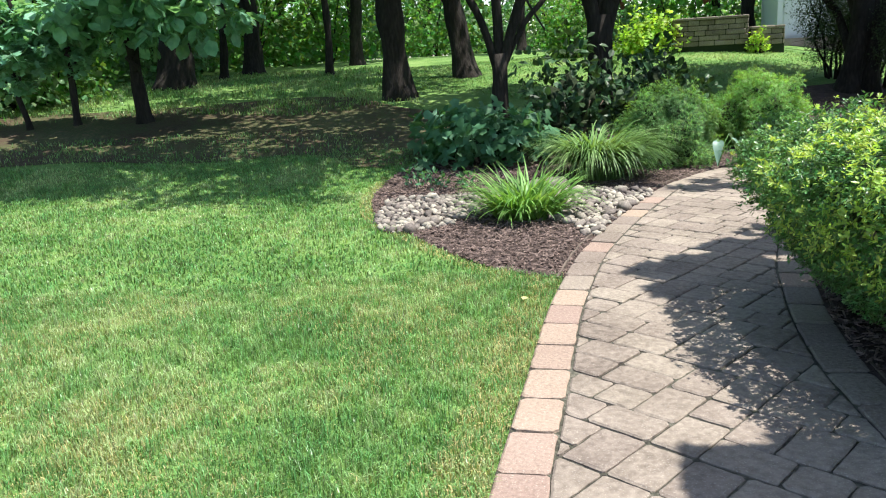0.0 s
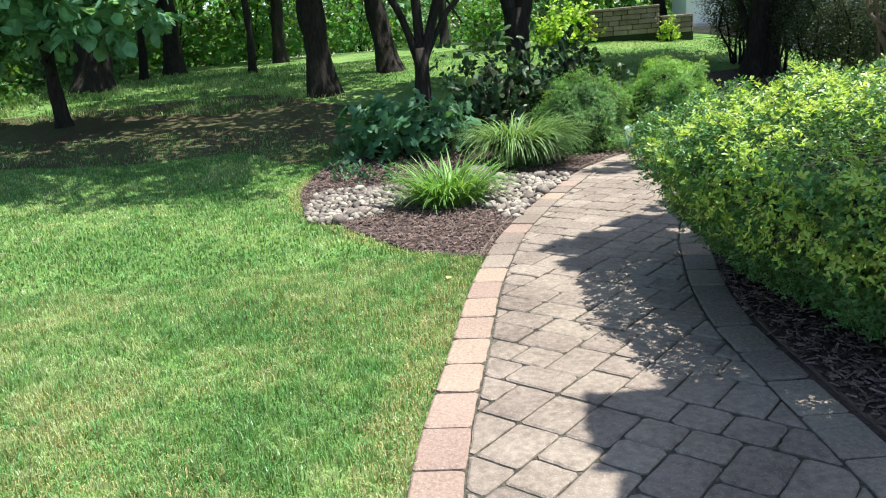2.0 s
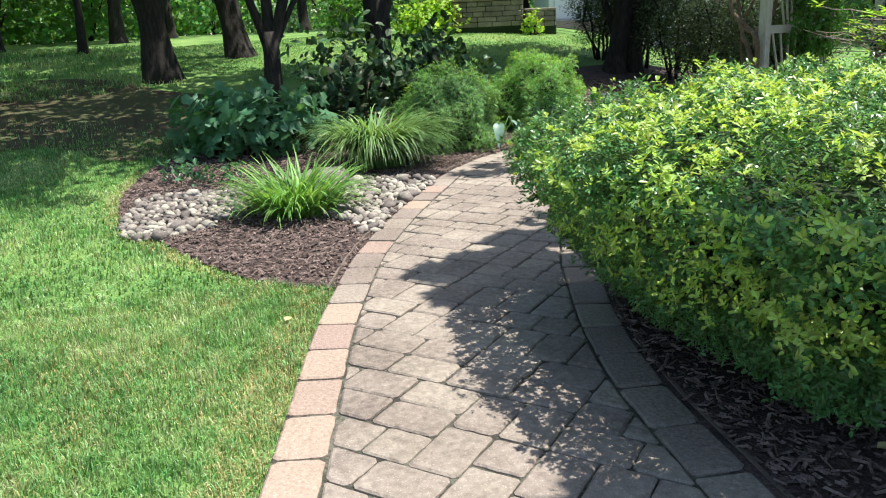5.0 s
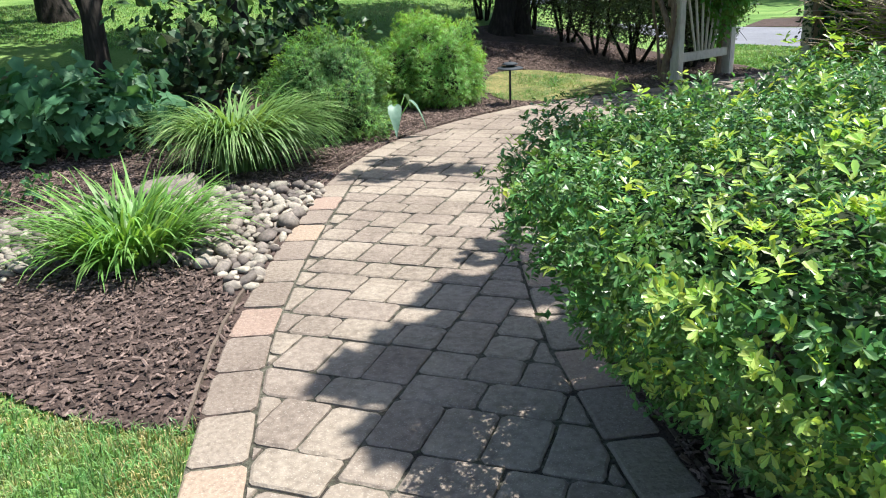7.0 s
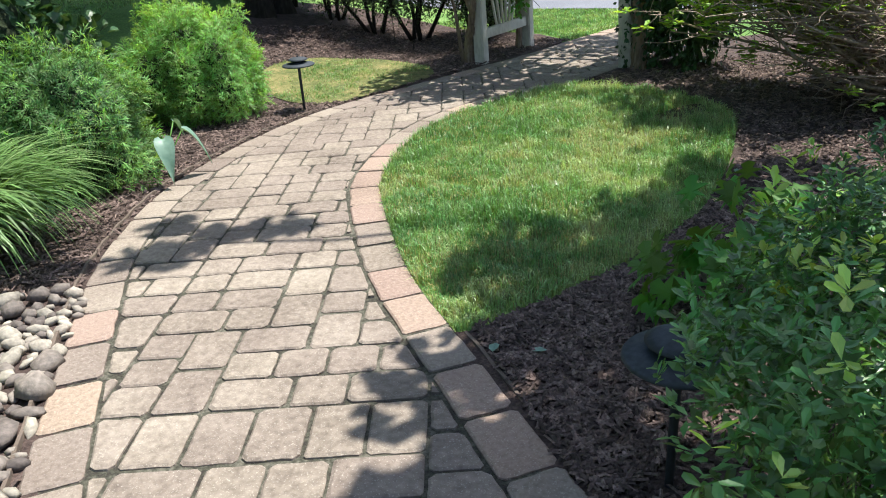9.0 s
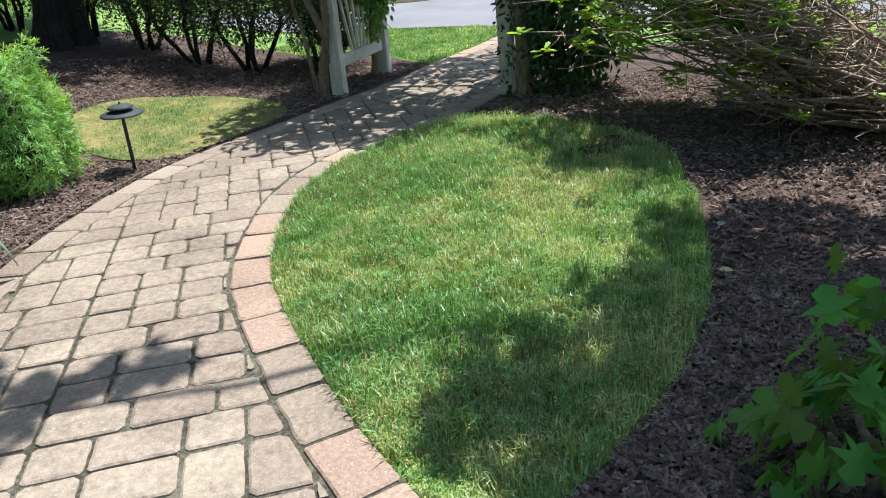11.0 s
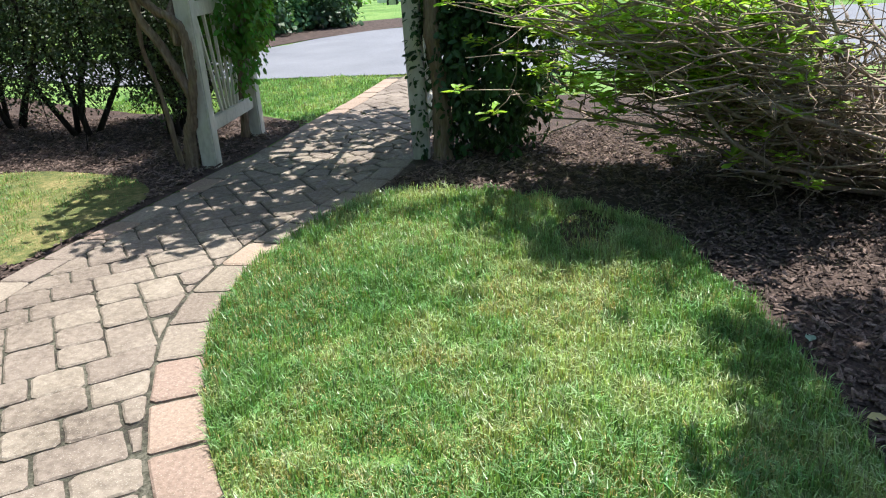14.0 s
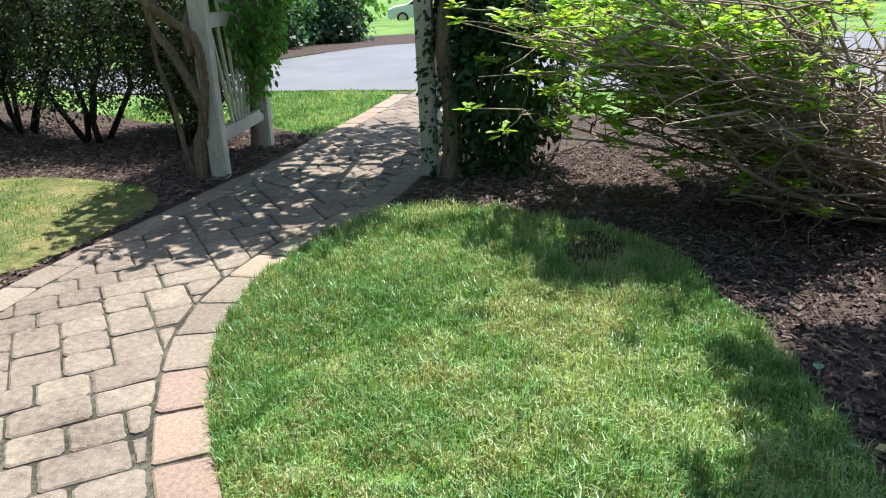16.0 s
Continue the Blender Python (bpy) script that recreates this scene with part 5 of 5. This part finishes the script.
# ---- mulch chips and lawn blades ----
def chips(name, area, count, label, avoid=()):
    o = np.asarray(area)
    p = rng.uniform(o.min(0), o.max(0), (count * 4, 2))
    p = p[inside(p, o)]
    for poly in avoid:
        p = p[~inside(p, poly)]
    p = p[:count]
    n = len(p)
    z = rise(p[:, 0], p[:, 1]) + 0.014 + rng.random(n) * 0.012
    a = rng.random(n) * 2 * math.pi
    l, w, h = rng.uniform(0.007, 0.027, n), rng.uniform(0.003, 0.0075, n), rng.uniform(0.003, 0.007, n)
    d = np.column_stack([np.cos(a), np.sin(a), rng.normal(0, 0.25, n)])
    s = np.column_stack([-np.sin(a), np.cos(a), rng.normal(0, 0.2, n)])
    c = np.column_stack([p, z])
    up = np.array((0, 0, 1.0))
    L, W = d * l[:, None], s * w[:, None]
    H = up[None] * h[:, None]
    v = np.stack([c - L - W, c + L - W, c + L + W, c - L + W, c - L * 0.9 + H, c + L * 0.9 + H], 1).reshape(-1, 3)
    quad = np.array([(0, 1, 5, 4), (2, 3, 4, 5)])
    tri = np.array([(1, 2, 5), (3, 0, 4)])
    k = (np.arange(n) * 6)[:, None, None]
    ob = solid(name, v, [(quad[None] + k).reshape(-1, 4), (tri[None] + k).reshape(-1, 3)], CHIPS)
    return tagged(ob, label, "mulch", "", "stuff")


front = np.vstack([BED_LEFT_FRONT, LEFT[(LEFT[:, 1] > 4.36) & (LEFT[:, 0] < 4.94)][::-1]])
chips("mulch_chips", front[(front[:, 1] < 9.5)], 19000, "loose dark bark chips over the bed", (GRAVEL, PATH_AREA))
chips("mulch_chips", [(2.1, 4.2), (2.7, 5.35), (3.1, 5.2), (4.0, 5.2), (5.0, 5.45), (6.2, 6.1), (6.4, 7.5), (7.4, 7.3), (8.4, 6.0), (7.5, 4.0), (4.2, 4.0)], 20000, "loose dark bark chips over the bed", (PATH_AREA, np.vstack([LAWN_EDGE, RIGHT[(RIGHT[:, 0] > 2.64) & (RIGHT[:, 0] < 6.16)][::-1]])))
chips("mulch_chips", [(2.2, 4.5), (2.7, 5.35), (3.1, 5.25), (4.3, 5.22), (4.6, 4.7), (3.2, 4.4)], 9000, "fine shredded bark beside the lawn", (PATH_AREA, np.vstack([LAWN_EDGE, RIGHT[(RIGHT[:, 0] > 2.64) & (RIGHT[:, 0] < 6.16)][::-1]])))
chips("mulch_chips", [(1.5, 1.0), (1.7, 3.0), (2.0, 4.2), (2.8, 4.2), (2.8, 1.0)], 5000, "loose dark bark chips under the hedge", (PATH_AREA,))
chips("mulch_chips", [(5.0, 8.85), (8.2, 8.9), (8.4, 12), (6.2, 12.5), (4.8, 10.2), (4.7, 9.0)], 11000, "loose dark bark chips under the tall hedge", (PATH_AREA, SMALL_LAWN))


def lawn_blades(name, p, label, tall, mat=GRASS, wide=0.0038):
    n = len(p)
    z = rise(p[:, 0], p[:, 1])
    a = rng.random(n) * 2 * math.pi
    patch = np.array([noise.noise(Vector((x * 1.7, y * 1.7, 2.0))) for x, y in p])
    fine = np.array([noise.noise(Vector((x * 9.0, y * 9.0, 5.0))) for x, y in p])
    h = tall * rng.uniform(0.5, 1.2, n) * (1 + 0.5 * patch + 0.7 * fine)
    lean = rng.uniform(0.1, 1.0, n)
    d = np.column_stack([np.cos(a), np.sin(a)])
    s = np.column_stack([-d[:, 1], d[:, 0]]) * (wide * rng.uniform(0.6, 1.3, n) / 2)[:, None]
    foot = p
    mid = p + d * (h * lean * 0.3)[:, None]
    tip = p + d * (h * lean * 0.9)[:, None]
    v = np.stack([np.column_stack([foot - s, z]), np.column_stack([foot + s, z]), np.column_stack([mid + s * 0.85, z + h * 0.6]), np.column_stack([mid - s * 0.85, z + h * 0.6]), np.column_stack([tip, z + h * (1.05 - 0.45 * lean)])], 1).reshape(-1, 3)
    k = (np.arange(n) * 5)[:, None, None]
    ob = solid(name, v, [(np.array([(0, 1, 2, 3)])[None] + k).reshape(-1, 4), (np.array([(3, 2, 4)])[None] + k).reshape(-1, 3)], mat)
    return tagged(ob, label, "grass", "", "stuff")


def sown(area, density, avoid=(), patchy=0.0):
    o = np.asarray(area)
    lo, hi = o.min(0), o.max(0)
    p = rng.uniform(lo, hi, (int(density * (hi - lo).prod()), 2))
    p = p[inside(p, o)]
    for poly in avoid:
        p = p[~inside(p, poly)]
    if patchy:
        f = np.array([noise.noise(Vector((x * 1.3, y * 1.3, 9.0))) + 0.6 * noise.noise(Vector((x * 4.0, y * 4.0, 4.0))) for x, y in p])
        p = p[rng.random(len(p)) < np.clip(0.35 + patchy * f, 0.03, 1)]
    return p


bed_front_area = front
lawn_left = [(-2.2, 1.2), (0.6, 1.2), (1.0, 5.0), (0.6, 6.0), (-0.2, 8.0), (-1.0, 9.0), (-6.5, 9.0), (-4.5, 5.0)]
near_lawn = [(-2.0, 1.2), (0.6, 1.2), (1.0, 4.6), (-3.0, 4.6)]
crescent = np.vstack([LAWN_EDGE, RIGHT[(RIGHT[:, 0] > 2.64) & (RIGHT[:, 0] < 6.16)][::-1]])
BARE_PATCH = [(5.73 + 0.30 * math.cos(q) + 0.05 * math.sin(3 * q), 6.22 + 0.15 * math.sin(q)) for q in np.linspace(0, 2 * math.pi, 25)[:-1]]
drape("bare_patch", BARE_PATCH, 0.006, WOOD_FLOOR, 0.1, "brown worn patch in the lawn", "lawn")
lawn_blades("grass", sown(BARE_PATCH, 4200), "thin worn grass", 0.045)
lawn_blades("grass", sown(near_lawn, 10500, (PATH_AREA, bed_front_area)), "short green lawn grass with pale dry patches", 0.045)
lawn_blades("grass", sown([(-3.0, 4.6), (1.0, 4.6), (0.5, 6.5), (-0.3, 9.8), (-8.5, 9.8), (-5.0, 4.6)], 2500, (PATH_AREA, bed_front_area)), "short green lawn grass", 0.038, wide=0.0085)
lawn_blades("grass", sown(crescent, 13000, (BARE_PATCH,)), "lush green lawn grass inside the curve of the walk", 0.068)
lawn_blades("dry_grass", sown(near_lawn, 7000, (PATH_AREA, bed_front_area), 1.1), "straw-coloured dead grass in the lawn", 0.03, DRY)
edge_strip = LEFT[(LEFT[:, 1] > 1.2) & (LEFT[:, 1] < 4.4)]
dry_band = np.vstack([edge_strip + np.array((-0.01, 0)), shifted(edge_strip, 0.2)[::-1]])
lawn_blades("dry_grass", sown(dry_band, 8500), "dry trimmed grass along the walk", 0.03, DRY)
bed_strip = BED_LEFT_FRONT[BED_LEFT_FRONT[:, 1] < 8.5]
lawn_blades("dry_grass", sown(np.vstack([bed_strip, shifted(bed_strip, 0.12)[::-1]]), 5000), "dry trimmed grass along the mulch bed", 0.03, DRY)
lawn_blades("dry_grass", sown(crescent, 8500, (), 2.2), "straw-coloured dead grass in the lawn", 0.044, DRY)
lawn_blades("grass", sown([(-11, 9.7), (-0.6, 9.7), (-0.4, 10.4), (-2, 11.2), (-5, 11.4), (-11, 11.5)], 1000, (bed_front_area,), 0.8), "thin shaded grass at the edge of the woods", 0.06, wide=0.009)
lawn_blades("grass", sown([(1.8, 12.6), (9, 15.5), (8, 19), (3, 21), (-1, 19), (-0.5, 14.5)], 700), "open sunny back lawn", 0.03, wide=0.012)
lawn_blades("dry_grass", sown(SMALL_LAWN, 7000, (), 1.0), "straw and moss in the thin lawn", 0.02, DRY)
lawn_blades("grass", sown(SMALL_LAWN, 6000, (), 2.0), "thin mossy grass", 0.045)
lawn_blades("grass", sown([(8.05, 8.85), (8.3, 9.12), (8.55, 9.6), (8.65, 11.8), (11.2, 11.8), (11.2, 7.8)], 3200, (PATH_AREA, np.vstack([ROAD_NEAR, ROAD_FAR[::-1]]))), "bright lawn grass beyond the arbor", 0.04, wide=0.008)
lawn_blades("rough_grass", sown([(-12, 12.6), (-4.5, 13.2), (-2, 12.3), (-0.2, 13), (-1, 20), (-9, 20), (-14, 15)], 800, (), 1.0), "longer woodland-edge grass", 0.085, wide=0.013)


# ---- pavers ----
def clip(poly, point, normal):
    """Keep the part of a convex plan polygon on the side that normal points to."""
    out = []
    for a, b in zip(poly, poly[1:] + poly[:1]):
        da, db = (a - point) @ normal, (b - point) @ normal
        if da >= 0:
            out.append(a)
        if da * db < 0:
            out.append(a + (b - a) * da / (da - db))
    return out


def paver_mesh(poly, top, gap=0.0032, worn=0.008):
    """A stone with worn edges over a plan polygon: centre, vertices relative to it."""
    c = sum(poly) / len(poly)
    reach = 9.0
    for p, q in zip(poly, poly[1:] + poly[:1]):
        d = (q - p) / (np.linalg.norm(q - p) + 1e-9)
        reach = min(reach, abs(d[0] * (c - p)[1] - d[1] * (c - p)[0]))
    rings = []
    for z, shrink in ((-0.004, gap), (top - worn * 0.7, gap + 0.001), (top, gap + worn)):
        k = 1 - min(0.45, shrink / max(reach, 0.01))
        rings += [(*((p - c) * k), z) for p in poly]
    n = len(poly)
    quads = np.array([(l * n + i, l * n + (i + 1) % n, (l + 1) * n + (i + 1) % n, (l + 1) * n + i) for l in range(2) for i in range(n)])
    return c, np.array(rings), quads, np.array([list(range(2 * n, 3 * n))])


def soften(poly, r=0.016):
    """Round the corners of a plan polygon."""
    out = []
    for i, p in enumerate(poly):
        a, b = poly[i - 1], poly[(i + 1) % len(poly)]
        la, lb = np.linalg.norm(a - p), np.linalg.norm(b - p)
        if min(la, lb) < 3 * r:
            out.append(p)
            continue
        out += [p + (a - p) / la * r, p + (b - p) / lb * r]
    return out


def area_of(poly):
    return 0.5 * sum(a[0] * b[1] - a[1] * b[0] for a, b in zip(poly, poly[1:] + poly[:1]))


walkway = thing("paver_walk", (0, 0, 0), "curving walk of tumbled tan pavers with a pink soldier edge", "path", "", "structure")


def lay(poly, mat, name, near, gap=0.0):
    poly = soften(poly, rng.uniform(0.008, 0.022))
    chipped = []
    for a, b in zip(poly, poly[1:] + poly[:1]):
        chipped.append(a)
        cuts = 3 if near and np.linalg.norm(b - a) > 0.1 else 1 if np.linalg.norm(b - a) > 0.06 else 0
        for i in range(cuts):
            chipped.append(a + (b - a) * (i + 1) / (cuts + 1) + rng.normal(0, 0.0017, 2))
    poly = chipped
    c, v, quads, cap = paver_mesh(poly, 0.016 + rng.uniform(-0.0025, 0.0025), gap or rng.uniform(0.0014, 0.0034) + 0.0022 * min(1.0, max(0.0, (poly[0][0] + poly[0][1] - 5.6) / 1.6)) * min(1.0, max(0.0, (12.5 - poly[0][0] - poly[0][1]) / 2)))
    tilt = rng.normal(0, 0.008, 2)
    v[:, 2] += np.where(v[:, 2] > 0, v[:, 0] * tilt[0] + v[:, 1] * tilt[1], 0)
    if near:
        o = new(name, mesh_of(name, v, [quads, cap], mat))
        o.parent, o.location = walkway, (c[0], c[1], 0)
    else:
        v = v + np.array((c[0], c[1], 0))
        key = mat.name
        rest = far_pavers.setdefault(key, ([], {}, [0]))
        rest[0].append(v)
        for f in (quads, cap):
            rest[1].setdefault(f.shape[1], []).append(f + rest[2][0])
        rest[2][0] += len(v)


far_pavers = {}
BORDER = 0.178
EDGE_LONG = 0.285


def edge_course(line, inward, name, pink):
    """Pavers laid end to end along an edge of the walk."""
    t = np.gradient(line, axis=0)
    t /= np.linalg.norm(t, axis=1, keepdims=True)
    nrm = np.column_stack([-t[:, 1], t[:, 0]]) * inward
    s = np.concatenate([[0], np.cumsum(np.linalg.norm(np.diff(line, axis=0), axis=1))])
    k = np.arange(0, s[-1], EDGE_LONG)
    for a, b in zip(k, k[1:]):
        e = [np.array([np.interp(u, s, line[:, j]) for j in (0, 1)]) for u in (a, b)]
        w = [np.array([np.interp(u, s, nrm[:, j]) for j in (0, 1)]) for u in (a, b)]
        poly = [e[0], e[1], e[1] + w[1] * BORDER, e[0] + w[0] * BORDER]
        if area_of(poly) < 0:
            poly = poly[::-1]
        near = e[0][1] > 1.0 and e[0][0] < 8.5
        lay(poly, EDGE if rng.random() < pink(e[0]) else EDGE_TAN, name, near)


edge_course(LEFT, -1, "edge_paver", lambda e: 1.0 if e[1] < 4.0 else 0.25 if e[0] < 7.6 else 1.0)
edge_course(RIGHT, 1, "edge_paver", lambda e: 0.1 if e[1] < 4.7 else 0.75 if e[1] < 6.2 else 0.3 if e[0] < 7.6 else 1.0)


def tiling(nx, ny, seed):
    """A random tiling of a grid with 3x2, 2x3, 2x2 and 3x3 stones."""
    r = random.Random(seed)
    grid = [[0] * nx for _ in range(ny)]
    out = []

    def fits(x, y, w, h):
        return x + w <= nx and y + h <= ny and all(not grid[y + j][x + i] for j in range(h) for i in range(w))

    budget = [40000]

    def fill():
        budget[0] -= 1
        if budget[0] < 0:
            return False
        for y in range(ny):
            for x in range(nx):
                if not grid[y][x]:
                    options = [(3, 2), (3, 2), (3, 2), (2, 3), (2, 3), (2, 2), (2, 2)]
                    r.shuffle(options)
                    for w, h in dict.fromkeys(options):
                        if fits(x, y, w, h):
                            for j in range(h):
                                for i in range(w):
                                    grid[y + j][x + i] = 1
                            out.append((x, y, w, h))
                            if fill():
                                return True
                            out.pop()
                            for j in range(h):
                                for i in range(w):
                                    grid[y + j][x + i] = 0
                    return False
        return True
    return out if fill() else None


UNIT = 0.0875
turn44 = np.array((math.cos(radians(44.2)), math.sin(radians(44.2))))
axis_u, axis_v = turn44, np.array((-turn44[1], turn44[0]))
inner_left, inner_right = shifted(LEFT, -BORDER), shifted(RIGHT, BORDER)
normal_left = shifted(LEFT, -1) - LEFT
normal_right = shifted(RIGHT, 1) - RIGHT
tiles = []
for seed in range(40):
    found = tiling(12, 12, seed)
    if found:
        tiles.append(found)
field = []
half_area = np.vstack([inner_left, inner_right[::-1]])
span = 12 * UNIT
for bi in range(-6, 16):
    for bj in range(-9, 12):
        o = axis_u * bi * span + axis_v * bj * span
        if o[0] < -3 or o[0] > 12 or o[1] < -6 or o[1] > 11:
            continue
        for x, y, w, h in tiles[(bi * 7 + bj * 13) % len(tiles)]:
            corners = [o + axis_u * (x + a * w) * UNIT + axis_v * (y + b * h) * UNIT for a, b in ((0, 0), (1, 0), (1, 1), (0, 1))]
            field.append(corners)
count_near = 0
for poly in sorted(field, key=lambda q: np.hypot(q[0][0] - 2.2, q[0][1] - 5.0)):
    c = sum(poly) / 4
    i, j = np.argmin(((inner_left - c) ** 2).sum(1)), np.argmin(((inner_right - c) ** 2).sum(1))
    if np.hypot(*(inner_left[i] - c)) > 1.6 and np.hypot(*(inner_right[j] - c)) > 1.6:
        continue
    poly = clip(poly, inner_left[i] + normal_left[i] * 0.003, normal_left[i])
    if len(poly) < 3:
        continue
    poly = clip(poly, inner_right[j] + normal_right[j] * 0.003, normal_right[j])
    if len(poly) < 3:
        continue
    away = sum(poly) / len(poly) - RING_CENTRE
    d = np.hypot(*away)
    if d < RING_RADIUS + 0.3:
        poly = clip(poly, RING_CENTRE + away / d * (RING_RADIUS + 0.003), away / d)
    if len(poly) < 3 or abs(area_of(poly)) < 0.0016:
        continue
    if area_of(poly) < 0:
        poly = poly[::-1]
    count_near += 1
    lay(poly, PAVER, "paver", count_near <= 300)

# circle of wedge stones under the arbor
for r0, r1, n in ((0.0, 0.10, 1), (0.10, 0.24, 7), (0.24, 0.38, 13), (0.38, 0.51, 18), (0.51, RING_RADIUS, 22)):
    for k in range(n):
        a0, a1 = 2 * math.pi * (k + 0.5 * (n % 2)) / n, 2 * math.pi * (k + 1 + 0.5 * (n % 2)) / n
        if n == 1:
            poly = [RING_CENTRE + r1 * np.array((math.cos(q), math.sin(q))) for q in np.linspace(0, 2 * math.pi, 9)[:-1]]
        else:
            am = (a0 + a1) / 2
            poly = [RING_CENTRE + r * np.array((math.cos(q), math.sin(q))) for r, q in ((r0, a0), (r1, a0), (r1 * 1.01, am), (r1, a1), (r0, a1))]
        lay(poly, PAVER, "ring_paver", True, 0.006)
for key, (vs, fs, _) in far_pavers.items():
    tagged(solid("far_pavers", np.concatenate(vs), [np.concatenate(f) for f in fs.values()], bpy.data.materials[key], walkway), kind="stuff")
